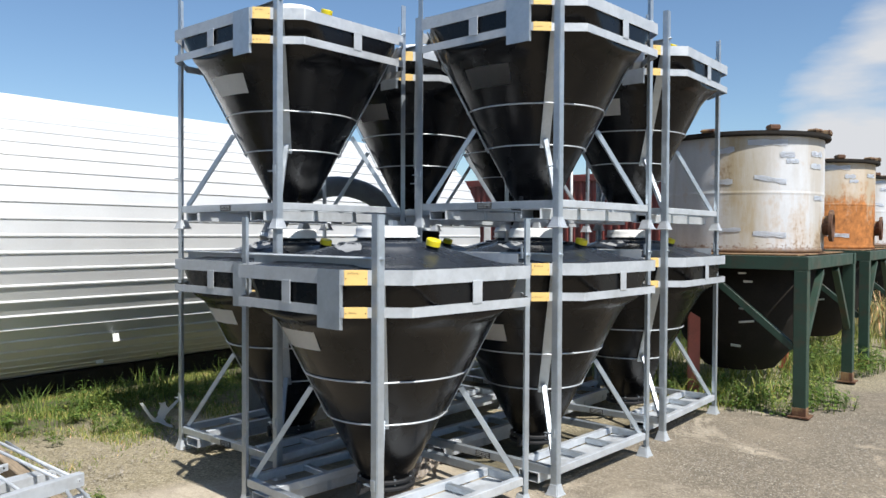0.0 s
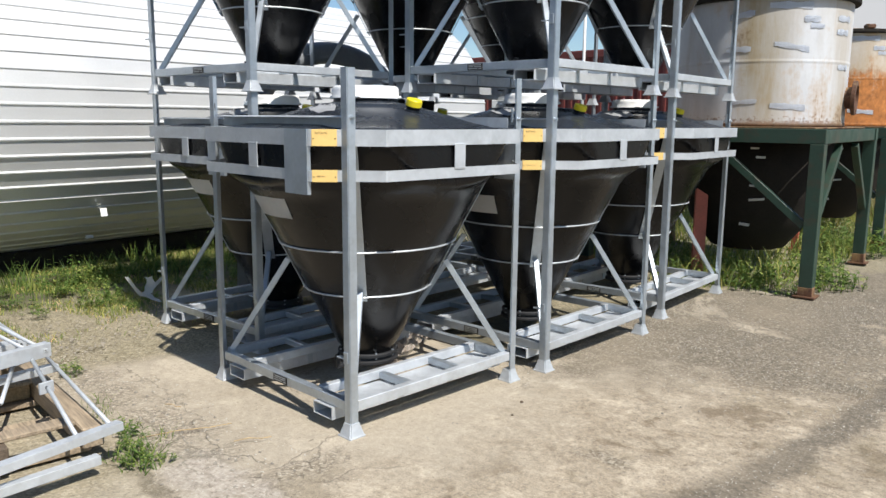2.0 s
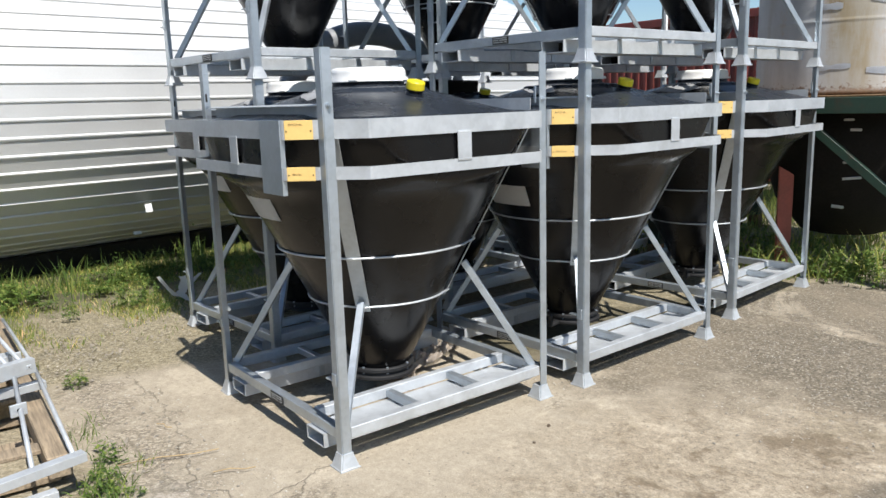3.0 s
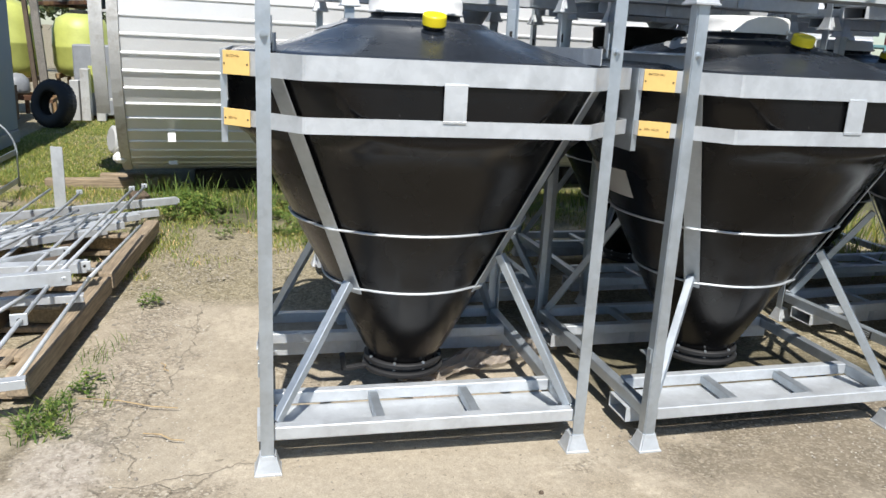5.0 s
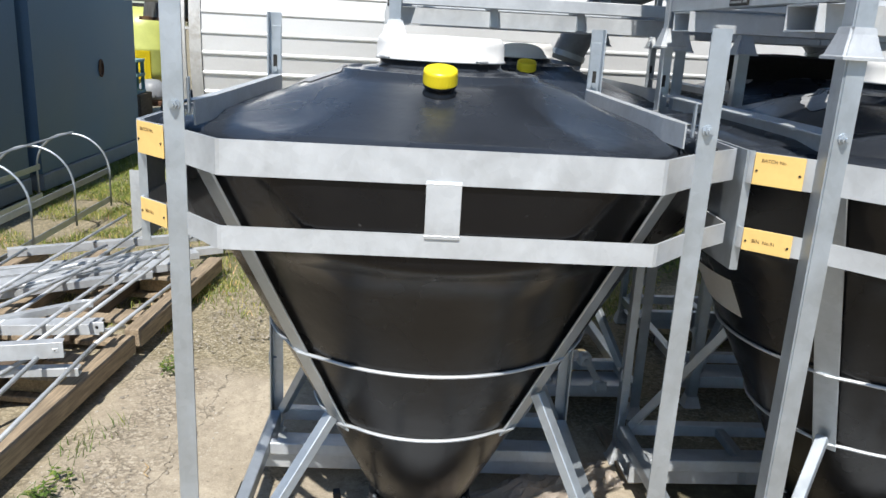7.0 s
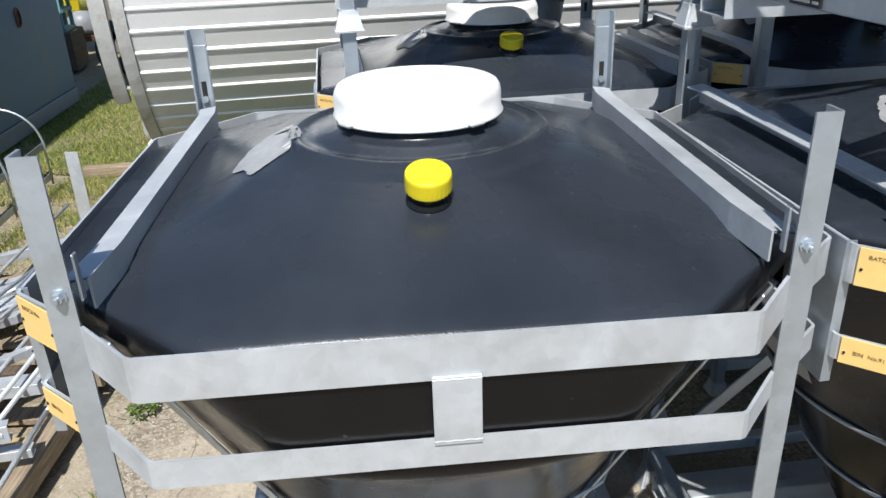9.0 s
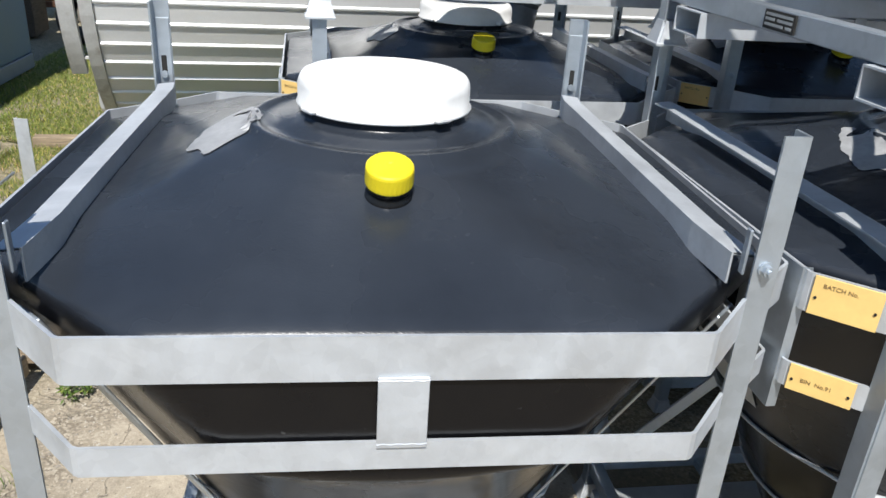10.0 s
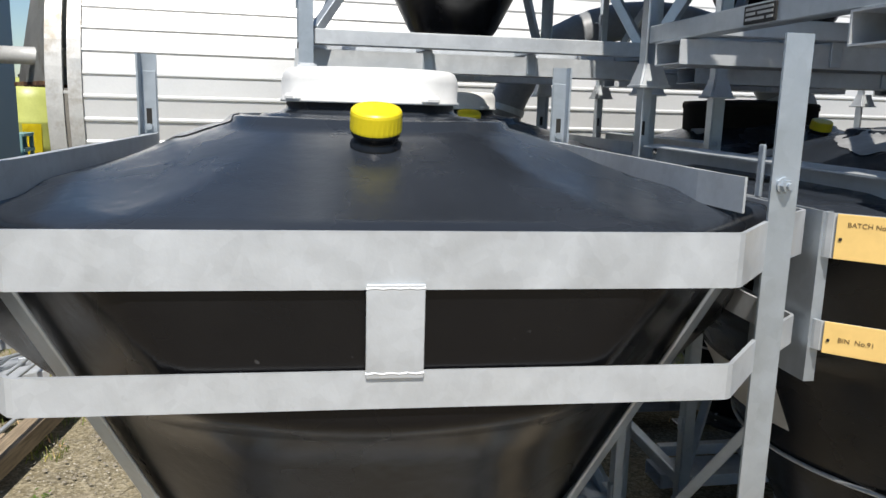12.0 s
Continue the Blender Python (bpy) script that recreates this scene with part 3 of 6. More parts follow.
def solid(name, bm, mat, label, category, m=None, group="", kind="", smooth=False):
    ob = part(name, bm, mat, None, "", smooth)
    if m is not None:
        ob.matrix_basis = m
    return tagged(ob, label, category, group, kind)


def box(bm, x0, x1, y0, y1, z0, z1, bevel=0.0):
    vs = [bm.verts.new((x, y, z)) for x in (x0, x1) for y in (y0, y1) for z in (z0, z1)]
    fs = [bm.faces.new([vs[i] for i in q]) for q in ((0, 1, 3, 2), (4, 6, 7, 5), (0, 4, 5, 1), (2, 3, 7, 6), (0, 2, 6, 4), (1, 5, 7, 3))]
    if bevel:
        es = list({e for f in fs for e in f.edges})
        bmesh.ops.bevel(bm, geom=es, offset=bevel, segments=1, affect="EDGES")
    return bm


def boxed(*dims, bevel=0.003):
    return box(bmesh.new(), *dims, bevel=bevel)


def bar(bm, p, q, w, h, up=(0, 0, 1), bevel=0.002):
    """A straight bar of section w x h from p to q."""
    p, q = Vector(p), Vector(q)
    a = (q - p).normalized()
    side = a.cross(Vector(up))
    if side.length < 1e-4:
        side = a.cross(Vector((1, 0, 0)))
    side.normalize()
    top = side.cross(a).normalized()
    m = Matrix((side, a, top)).transposed().to_4x4()
    m.translation = p
    tmp = bmesh.new()
    box(tmp, -w / 2, w / 2, 0, (q - p).length, -h / 2, h / 2, bevel)
    tmp.transform(m)
    me = bpy.data.meshes.new("tmp")
    tmp.to_mesh(me)
    tmp.free()
    bm.from_mesh(me)
    bpy.data.meshes.remove(me)
    return bm


def rod(bm, pts, r, sides=8, closed=False):
    """A round rod along points."""
    pts = [Vector(p) for p in pts]
    n = len(pts)
    rings = []
    for i, p in enumerate(pts):
        if closed:
            d = pts[(i + 1) % n] - pts[i - 1]
        else:
            d = pts[min(i + 1, n - 1)] - pts[max(i - 1, 0)]
        d.normalize()
        u = d.cross(Vector((0, 0, 1)))
        if u.length < 1e-3:
            u = d.cross(Vector((1, 0, 0)))
        u.normalize()
        v = u.cross(d)
        rings.append([bm.verts.new(p + r * (math.cos(2 * math.pi * k / sides) * u + math.sin(2 * math.pi * k / sides) * v)) for k in range(sides)])
    for i in range(n if closed else n - 1):
        a, b = rings[i], rings[(i + 1) % n]
        for k in range(sides):
            bm.faces.new((a[k], a[(k + 1) % sides], b[(k + 1) % sides], b[k]))
    if not closed:
        bm.faces.new(rings[0][::-1])
        bm.faces.new(rings[-1])
    return bm


def lathe(bm, profile, n=48, centre=(0, 0, 0), cap=True):
    """A turned shape from (radius, height) pairs."""
    cx, cy, cz = centre
    rings = [[bm.verts.new((cx + r * math.cos(2 * math.pi * k / n), cy + r * math.sin(2 * math.pi * k / n), cz + z)) for k in range(n)] for r, z in profile]
    for a, b in zip(rings, rings[1:]):
        for k in range(n):
            bm.faces.new((a[k], a[(k + 1) % n], b[(k + 1) % n], b[k]))
    if cap:
        bm.faces.new(rings[0][::-1])
        bm.faces.new(rings[-1])
    return bm


def strip(bm, pts, z0, z1, t):
    """A flat bar on edge, bent in plan along pts, of thickness t to the right of its way."""
    pts = [Vector((*p, 0)) for p in pts]
    out = []
    for i, p in enumerate(pts):
        dirs = [(pts[j + 1] - pts[j]).normalized() for j in (i - 1, i) if 0 <= j < len(pts) - 1]
        ns = [Vector((d.y, -d.x, 0)) for d in dirs]
        n = sum(ns, Vector()).normalized()
        out.append(p + n * t / max(0.4, n.dot(ns[0])))
    q = [[bm.verts.new((v.x, v.y, z)) for v in (a, b) for z in (z0, z1)] for a, b in zip(pts, out)]
    for a, b in zip(q, q[1:]):
        for i, j in ((0, 1), (1, 3), (3, 2), (2, 0)):
            bm.faces.new((a[i], a[j], b[j], b[i]))
    bm.faces.new([q[0][i] for i in (0, 2, 3, 1)])
    bm.faces.new([q[-1][i] for i in (0, 1, 3, 2)])
    bmesh.ops.recalc_face_normals(bm, faces=bm.faces)
    return bm


def lettering(text, size, name, mat, parent, m):
    cu = bpy.data.curves.new("text", "FONT")
    cu.body, cu.size, cu.extrude = text, size, 0.0003
    tmp = bpy.data.objects.new("text", cu)
    scene.collection.objects.link(tmp)
    dg = bpy.context.evaluated_depsgraph_get()
    me = bpy.data.meshes.new_from_object(tmp.evaluated_get(dg))
    bpy.data.objects.remove(tmp)
    bpy.data.curves.remove(cu)
    me.materials.clear()
    me.materials.append(mat)
    ob = new(name, me)
    ob.parent = parent
    ob.matrix_basis = m
    return ob


# ---- ground ----
bm = bmesh.new()
xs = [-600, -120, -40] + [-16 + 0.8 * i for i in range(36)] + [30, 120, 600]
ys = [-600, -120, -40] + [-14 + 0.8 * i for i in range(46)] + [40, 120, 600]
grid = {}
for i, x in enumerate(xs):
    for j, y in enumerate(ys):
        far = x < -3.2 or y < -1.6 or y > 6
        z = 0.05 * noise.noise((x * 0.4, y * 0.4, 3.0)) - 0.03 if far else -0.013
        grid[i, j] = bm.verts.new((x, y, z - (0.02 if x < -1.7 and not far else 0)))
for i in range(len(xs) - 1):
    for j in range(len(ys) - 1):
        bm.faces.new((grid[i, j], grid[i + 1, j], grid[i + 1, j + 1], grid[i, j + 1]))
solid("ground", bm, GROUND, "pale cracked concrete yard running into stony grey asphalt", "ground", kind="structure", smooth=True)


# ---- hopper bins ----
P = 1.15           # post spacing
CX, CY = -P / 2, P / 2
SIDE, CUT = 0.695, 0.762   # half-width of the tub at its sides and at its cut corners


def tub_radius(a, square):
    """Plan radius of the tub at the angle a: a circle for square 0, a square with cut corners for 1."""
    c, s = abs(math.cos(a)), abs(math.sin(a))
    flat = min(SIDE / max(c, s), CUT / ((c + s) / math.sqrt(2)))
    return flat * square + SIDE * (1 - square)


def skirt_radius(a, z):
    """Plan radius where the cone runs into the flat sides: three forms met with rounded edges."""
    c, s = abs(math.cos(a)), abs(math.sin(a))
    cut = cone_r(z)
    forms = (SIDE / max(c, s), cut / ((c + s) / math.sqrt(2)), cone_r(1.10) + (z - 1.10) * 1.5)
    k = 150.0
    return -math.log(sum(math.exp(-k * (f - 0.7)) for f in forms)) / k + 0.7


def tub_surface(bm, rows, n=160):
    rings = []
    for k, square, z in rows:
        ring = []
        sy = 1 - 0.14 * max(0.0, 1 - abs(k - 0.78) / 0.24) ** 0.7 if z > 1.415 else 1.0
        for i in range(n):
            a = 2 * math.pi * i / n
            r = k * tub_radius(a, square) if square >= 0 else skirt_radius(a, z)
            ring.append(bm.verts.new((CX + r * math.cos(a), CY + sy * r * math.sin(a), z)))
        rings.append(ring)
    for a, b in zip(rings, rings[1:]):
        for i in range(n):
            bm.faces.new((a[i], a[(i + 1) % n], b[(i + 1) % n], b[i]))
    bm.faces.new(rings[0][::-1])
    bm.faces.new(rings[-1])
    return bm


def cone_r(z):
    """Radius of the round cone at the height z."""
    return 0.178 + (z - 0.235) * 0.518


CORNERS = {"fl": (0.0, 0.0, 1, -1), "fr": (0.0, P, 1, 1), "bl": (-P, 0.0, -1, -1), "br": (-P, P, -1, 1)}


def angle_post(ox, oy):
    """An upright of angle steel, its corner turned outwards."""
    bm = bmesh.new()
    h, w, t = 0.025, 0.045, 0.005
    prof = [(h, h), (h, h - w), (h - t, h - w), (h - t, h - t), (h - w, h - t), (h - w, h)]
    lo = [bm.verts.new((ox * x, oy * y, 0.05)) for x, y in prof]
    hi = [bm.verts.new((ox * x, oy * y, 1.685)) for x, y in prof]
    n = len(prof)
    for i in range(n):
        bm.faces.new((lo[i], lo[(i + 1) % n], hi[(i + 1) % n], hi[i]))
    bm.faces.new(lo[::-1])
    bm.faces.new(hi)
    bmesh.ops.recalc_face_normals(bm, faces=bm.faces)
    bmesh.ops.bevel(bm, geom=[e for e in bm.edges if abs(e.verts[0].co.z - e.verts[1].co.z) > 1 and abs(e.verts[0].co.x - ox * h) < 1e-4 and abs(e.verts[0].co.y - oy * h) < 1e-4], offset=0.004, segments=2, affect="EDGES")
    return bm


def stacking_foot():
    """A flared pressed cup that sits over the post below."""
    bm = bmesh.new()
    rows = [(0.047, -0.013), (0.047, -0.007), (0.044, -0.004), (0.031, 0.040), (0.0285, 0.054), (0.026, 0.054)]
    rings = [[bm.verts.new((sx * r, sy * r, z)) for sx, sy in ((-1, -1), (1, -1), (1, 1), (-1, 1))] for r, z in rows]
    for a, b in zip(rings, rings[1:]):
        for i in range(4):
            bm.faces.new((a[i], a[(i + 1) % 4], b[(i + 1) % 4], b[i]))
    bm.faces.new(rings[0][::-1])
    bm.faces.new(rings[-1])
    bmesh.ops.bevel(bm, geom=[e for e in bm.edges if abs(e.verts[0].co.z - e.verts[1].co.z) > 0.01], offset=0.006, segments=2, affect="EDGES")
    return bm


def bolt_mesh(ox):
    bm = bmesh.new()
    rod(bm, [(0, 0, 0), (ox * 0.004, 0, 0)], 0.013, 12)
    rod(bm, [(ox * 0.004, 0, 0), (ox * 0.013, 0, 0)], 0.0095, 6)
    rod(bm, [(ox * 0.013, 0, 0), (ox * 0.019, 0, 0)], 0.005, 8)
    return bm


def side_pose(k):
    """Turns a front-side piece (outer face +x) to side k: 0 front, 1 right, 2 back, 3 left."""
    c = Matrix.Translation((CX, CY, 0))
    return c @ Matrix.Rotation(k * math.pi / 2, 4, "Z") @ c.inverted()


def wrap_panel(bm, a0, a1, z0, z1, off=0.004, n=10):
    """A thin label that follows the cone."""
    rows = []
    for j in range(4):
        z = z0 + (z1 - z0) * j / 3
        row = []
        for i in range(n + 1):
            a = a0 + (a1 - a0) * i / n
            r = cone_r(z) + off
            row.append(bm.verts.new((CX + r * math.cos(a), CY + r * math.sin(a), z)))
        rows.append(row)
    for p, q in zip(rows, rows[1:]):
        for i in range(n):
            bm.faces.new((p[i], p[i + 1], q[i + 1], q[i]))
    bmesh.ops.solidify(bm, geom=bm.faces[:], thickness=0.001)
    return bm


DOME = [(1.0, 1.0, 1.360), (1.0, 1.0, 1.398), (0.985, 0.98, 1.414), (0.93, 0.92, 1.424), (0.82, 0.80, 1.446), (0.70, 0.60, 1.472), (0.58, 0.34, 1.497), (0.48, 0.11, 1.516), (0.415, 0.0, 1.528)]


def dome_z(r):
    """Height of the dome at the radius r, on the axis of a side."""
    ks = [(k * SIDE, z) for k, _, z in DOME[2:]][::-1]
    for (r0, z0), (r1, z1) in zip(ks, ks[1:]):
        if r0 <= r <= r1:
            return z0 + (z1 - z0) * (r - r0) / (r1 - r0)
    return ks[0][1]


def hopper_bin():
    b = thing("hopper_bin", Matrix.Identity(4), "black plastic hopper bin in a galvanised steel stacking frame", "bin", "stacked hopper bins")
    # the moulded tub: outlet neck, cone, squared skirt and shallow dome
    rows = [(0.150 / SIDE, 0, 0.172), (0.152 / SIDE, 0, 0.20), (cone_r(0.225) / SIDE, 0, 0.225)]
    for z in (0.4, 0.547, 0.7, 0.81, 0.95, 1.05):
        rows.append((cone_r(z) / SIDE, 0, z))
    rows += [(1.0, -1, 1.11 + 0.0115 * i) for i in range(22)]
    rows += DOME
    rows += [(0.405, 0, 1.540), (0.385, 0, 1.543), (0.375, 0, 1.536), (0.33, 0, 1.538), (0.315, 0, 1.546), (0.268, 0, 1.549), (0.250, 0, 1.556), (0.245, 0, 1.60)]
    bm = tub_surface(bmesh.new(), rows)
    skin = BVHTree.FromBMesh(bm)

    def on_dome(x, y):
        return skin.ray_cast(Vector((x, y, 3)), Vector((0, 0, -1)))[0].z

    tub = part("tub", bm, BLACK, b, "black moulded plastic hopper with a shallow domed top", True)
    # lid
    bm = bmesh.new()
    n = 72
    prof = [(0.168, 1.570), (0.184, 1.570), (0.185, 1.574), (0.180, 1.578), (0.1805, 1.612), (0.1785, 1.624), (0.173, 1.633), (0.165, 1.637), (0.158, 1.634), (0.02, 1.639)]
    rings = [[bm.verts.new((CX + (r + (0.0016 if 2 < j < 5 and i % 6 < 3 else 0)) * math.cos(2 * math.pi * i / n), CY + (r + (0.0016 if 2 < j < 5 and i % 6 < 3 else 0)) * math.sin(2 * math.pi * i / n), z)) for i in range(n)] for j, (r, z) in enumerate(prof)]
    for p, q in zip(rings, rings[1:]):
        for i in range(n):
            bm.faces.new((p[i], p[(i + 1) % n], q[(i + 1) % n], q[i]))
    bm.faces.new(rings[0][::-1])
    bm.faces.new(rings[-1])
    lid = part("lid", bm, WHITE, b, "white ribbed plastic screw lid", True)
    for k in range(4):
        a = math.radians(35 + 90 * k)
        bm = bmesh.new()
        box(bm, 0.176, 0.197, -0.020, 0.020, 1.571, 1.586, 0.005)
        bm.transform(Matrix.Translation((CX, CY, 0)) @ Matrix.Rotation(a, 4, "Z"))
        part("lid_lug", bm, WHITE, lid)
    # small filler with a yellow cap
    fx, fy = -0.196, 0.567
    zb = dome_z(math.hypot(fx - CX, fy - CY))
    filler = part("filler_neck", lathe(bmesh.new(), [(0.043, zb - 0.02), (0.041, zb + 0.006), (0.036, zb + 0.010), (0.036, zb + 0.018), (0.0395, zb + 0.020), (0.0395, zb + 0.025), (0.036, zb + 0.027), (0.036, 1.545)], 32, (fx, fy, 0)), BLACK, b, "", True)
    bm = bmesh.new()
    nn = 60
    prof = [(0.036, 1.531), (0.0415, 1.531), (0.042, 1.534), (0.0415, 1.559), (0.0405, 1.5635), (0.038, 1.566), (0.006, 1.5675), (0.004, 1.5665)]
    rings = [[bm.verts.new((fx + (r - (0.0005 if 0 < j < 3 and i % 2 else 0)) * math.cos(2 * math.pi * i / nn), fy + (r - (0.0005 if 0 < j < 3 and i % 2 else 0)) * math.sin(2 * math.pi * i / nn), z)) for i in range(nn)] for j, (r, z) in enumerate(prof)]
    for p, q in zip(rings, rings[1:]):
        for i in range(nn):
            bm.faces.new((p[i], p[(i + 1) % nn], q[(i + 1) % nn], q[i]))
    bm.faces.new(rings[0][::-1])
    bm.faces.new(rings[-1])
    cap = part("cap", bm, YELLOW, filler, "bright yellow screw cap")
    # the filler stands square to the slope of the dome
    lean = Matrix.Translation((fx, fy, zb)) @ Matrix.Rotation(math.radians(17), 4, "Y") @ Matrix.Translation((-fx, -fy, -zb))
    filler.data.transform(lean)
    cap.data.transform(lean)
    # torn label on the dome: one long piece with a bite out of its far end
    bm = bmesh.new()
    rows = []
    for i in range(61):
        u = i / 60
        half = (0.26 + 0.18 * math.sin(min(1.0, u * 1.25) * math.pi)) * min(1.0, u * 4 + 0.12, (1 - u) * 6 + 0.15)
        lo_v = -half + 0.07 * noise.noise((u * 9, 4.5, 1.5)) + 0.03 * noise.noise((u * 34, 7.5, 1.5))
        hi_v = half + 0.07 * noise.noise((u * 8, 1.5, 1.5)) + 0.03 * noise.noise((u * 31, 9.5, 1.5)) - 0.42 * math.exp(-((u - 0.80) / 0.07) ** 2)
        row = []
        for j in range(9):
            v = lo_v + (max(hi_v, lo_v + 0.03) - lo_v) * j / 8
            x, y = -0.402 - 0.285 * u - 0.03 * v, 0.233 + 0.048 * u + 0.145 * v
            row.append(bm.verts.new((x, y, on_dome(x, y) + 0.0022)))
        rows.append(row)
    for p, q in zip(rows, rows[1:]):
        for j in range(8):
            bm.faces.new((p[j], p[j + 1], q[j + 1], q[j]))
    bmesh.ops.recalc_face_normals(bm, faces=bm.faces)
    part("torn_label", bm, FILM, b, "grey torn remains of a label")
    # white sticker on the cone
    part("sticker", wrap_panel(bmesh.new(), math.radians(-113), math.radians(-80), 0.970, 1.093), PAPER, b, "blank off-white paper sticker")
    # outlet flange, valve plate and handle
    fl = part("outlet_flange", lathe(bmesh.new(), [(0.14, 0.156), (0.166, 0.156), (0.168, 0.160), (0.168, 0.174), (0.163, 0.178), (0.152, 0.179)], 40, (CX, CY, 0)), RUBBER, b, "", False)
    for k in range(8):
        a = 2 * math.pi * (k + 0.5) / 8
        bm = bmesh.new()
        rod(bm, [(CX + 0.158 * math.cos(a), CY + 0.158 * math.sin(a), 0.150), (CX + 0.158 * math.cos(a), CY + 0.158 * math.sin(a), 0.184)], 0.0065, 6)
        part("flange_bolt", bm, GALV, fl)
    part("valve_plate", lathe(bmesh.new(), [(0.12, 0.120), (0.172, 0.120), (0.174, 0.124), (0.174, 0.136), (0.167, 0.140), (0.156, 0.141), (0.156, 0.156)], 40, (CX, CY, 0)), RUBBER, b, "black valve plate under the outlet")
    bm = bmesh.new()
    bar(bm, (CX + 0.03, CY - 0.15, 0.132), (CX + 0.06, CY - 0.265, 0.132), 0.03, 0.014)
    bar(bm, (CX + 0.06, CY - 0.26, 0.128), (CX + 0.075, CY - 0.27, 0.205), 0.022, 0.022, (1, 0, 0))
    part("valve_handle", bm, RUBBER, b)
    # uprights, each with foot and bolt
    bolts = {}
    foot = None
    for key, (x, y, ox, oy) in CORNERS.items():
        bm = angle_post(ox, oy)
        post = part("post", bm, GALV, b)
        post.matrix_basis = Matrix.Translation((x, y, 0))
        if foot is None:
            foot = part("foot", stacking_foot(), GALV_NEW, post)
        else:
            share("foot", foot, post, Matrix.Identity(4))
        share("bolt", bolts[ox], post, Matrix.Translation((ox * 0.025, 0, 1.470))) if ox in bolts else None
        if ox not in bolts:
            bolts[ox] = part("bolt", bolt_mesh(ox), GALV, post)
            bolts[ox].matrix_basis = Matrix.Translation((ox * 0.025, 0, 1.470))
        # slotted bracket plate inside the post, to which the rail is bolted
        bm = bmesh.new()
        yi = -oy * 0.0235
        if ox > 0:
            box(bm, -0.010, 0.006, yi - 0.0025, yi + 0.0025, 1.450, 1.528, 0.002)
        else:
            box(bm, -0.0195, -0.0165, oy * 0.0025 - 0.0205, oy * 0.0025 + 0.0205, 1.430, 1.640, 0.001)
        bracket = part("rail_bracket", bm, GALV, post)
        if ox < 0:
            bm = bmesh.new()
            box(bm, -0.0163, -0.0150, oy * 0.0025 - 0.007, oy * 0.0025 + 0.007, 1.485, 1.540, 0)
            part("slot", bm, INK, bracket)
            bm = bmesh.new()
            rod(bm, [(-0.016, oy * 0.0025, 1.490), (-0.006, oy * 0.0025, 1.490)], 0.0095, 8)
            part("bolt_head", bm, GALV, bracket)
        # lock tab
        bm = bmesh.new()
        box(bm, -0.018, 0.012, oy * 0.031, oy * 0.025, 0.345, 0.400, 0.002)
        box(bm, -0.072, -0.010, oy * 0.030, oy * 0.004, 0.362, 0.368, 0.002)
        if oy < 0:
            part("lock_tab", bm, GALV, post)
        else:
            bm.free()
    # top rails
    for oy, y in ((-1, 0.0), (1, P)):
        bm = bmesh.new()
        i = -oy
        z1 = 1.477
        pts = [(-P + 0.03, y + i * 0.030), (-P + 0.10, y + i * 0.040), (-0.16, y + i * 0.040), (-0.024, y + i * 0.030)]
        strip(bm, pts, z1 - 0.055, z1, 0.004)
        a = [bm.verts.new((px, py, z1)) for px, py in pts]
        bq = [bm.verts.new((px, py + oy * 0.045, z1 - 0.006)) for px, py in pts]
        a2 = [bm.verts.new((v.co.x, v.co.y, v.co.z - 0.004)) for v in a]
        b2 = [bm.verts.new((v.co.x, v.co.y, v.co.z - 0.004)) for v in bq]
        for k in range(3):
            bm.faces.new((a[k], a[k + 1], bq[k + 1], bq[k]))
            bm.faces.new((a2[k], b2[k], b2[k + 1], a2[k + 1]))
            bm.faces.new((bq[k], bq[k + 1], b2[k + 1], b2[k]))
        bmesh.ops.recalc_face_normals(bm, faces=bm.faces)
        part("top_rail", bm, GALV_NEW, b)
    # belts round the tub, one per side and height, with a tie plate between
    plan = [(0.020, 0.022), (0.122, 0.113), (0.125, 0.120), (0.125, 1.030), (0.122, 1.037), (0.020, P - 0.022)]
    up = part("upper_belt", strip(bmesh.new(), plan, 1.343, 1.417, 0.006), GALV_NEW, b)
    low = part("lower_belt", strip(bmesh.new(), plan, 1.186, 1.236, 0.006), GALV_NEW, b)
    bm = boxed(0.131, 0.136, 0.541, 0.615, 1.228, 1.351, bevel=0.001)
    for z in (1.345, 1.234):
        rod(bm, [(0.1335, 0.541 + 0.0106 * i, z + 0.0015 * (i % 2)) for i in range(8)], 0.0035, 6)
    tie = part("tie_plate", bm, GALV_NEW, b)
    for k in (1, 2, 3):
        share("upper_belt", up, b, side_pose(k))
        share("lower_belt", low, b, side_pose(k))
        share("tie_plate", tie, b, side_pose(k))
    # document plate on the side, folded at its edge
    bm = strip(bmesh.new(), [(-0.302, -0.132), (-0.130, -0.132), (-0.130, -0.116)], 1.125, 1.418, 0.004)
    part("document_plate", bm, GALV, b, "folded galvanised document plate")
    # amber tags on the slanted end of the belts, facing the front corner
    pa, pb = Vector((-0.118, -0.128, 0)), Vector((-0.022, -0.024, 0))
    along = (pb - pa).normalized()
    outward = Vector((along.y, -along.x, 0))
    tags = {}
    for nm, z0, z1 in (("batch_tag", 1.343, 1.417), ("bin_tag", 1.184, 1.238)):
        m = Matrix((along, outward * -1, Vector((0, 0, 1)))).transposed().to_4x4()
        m.translation = pa + outward * 0.008
        bm = boxed(0.012, 0.124, -0.003, 0.0, z0, z1, bevel=0.0008)
        bm.transform(m)
        tags[nm] = part(nm, bm, TAG, b, "amber plastic tag with faded lettering")
        for px, pz in ((0.020, (z0 + z1) / 2 - 0.004), (0.116, (z0 + z1) / 2 - 0.004)):
            bm = bmesh.new()
            rod(bm, [(px, -0.002, pz), (px, -0.005, pz)], 0.0028, 8)
            bm.transform(m)
            part("rivet", bm, INK, tags[nm])
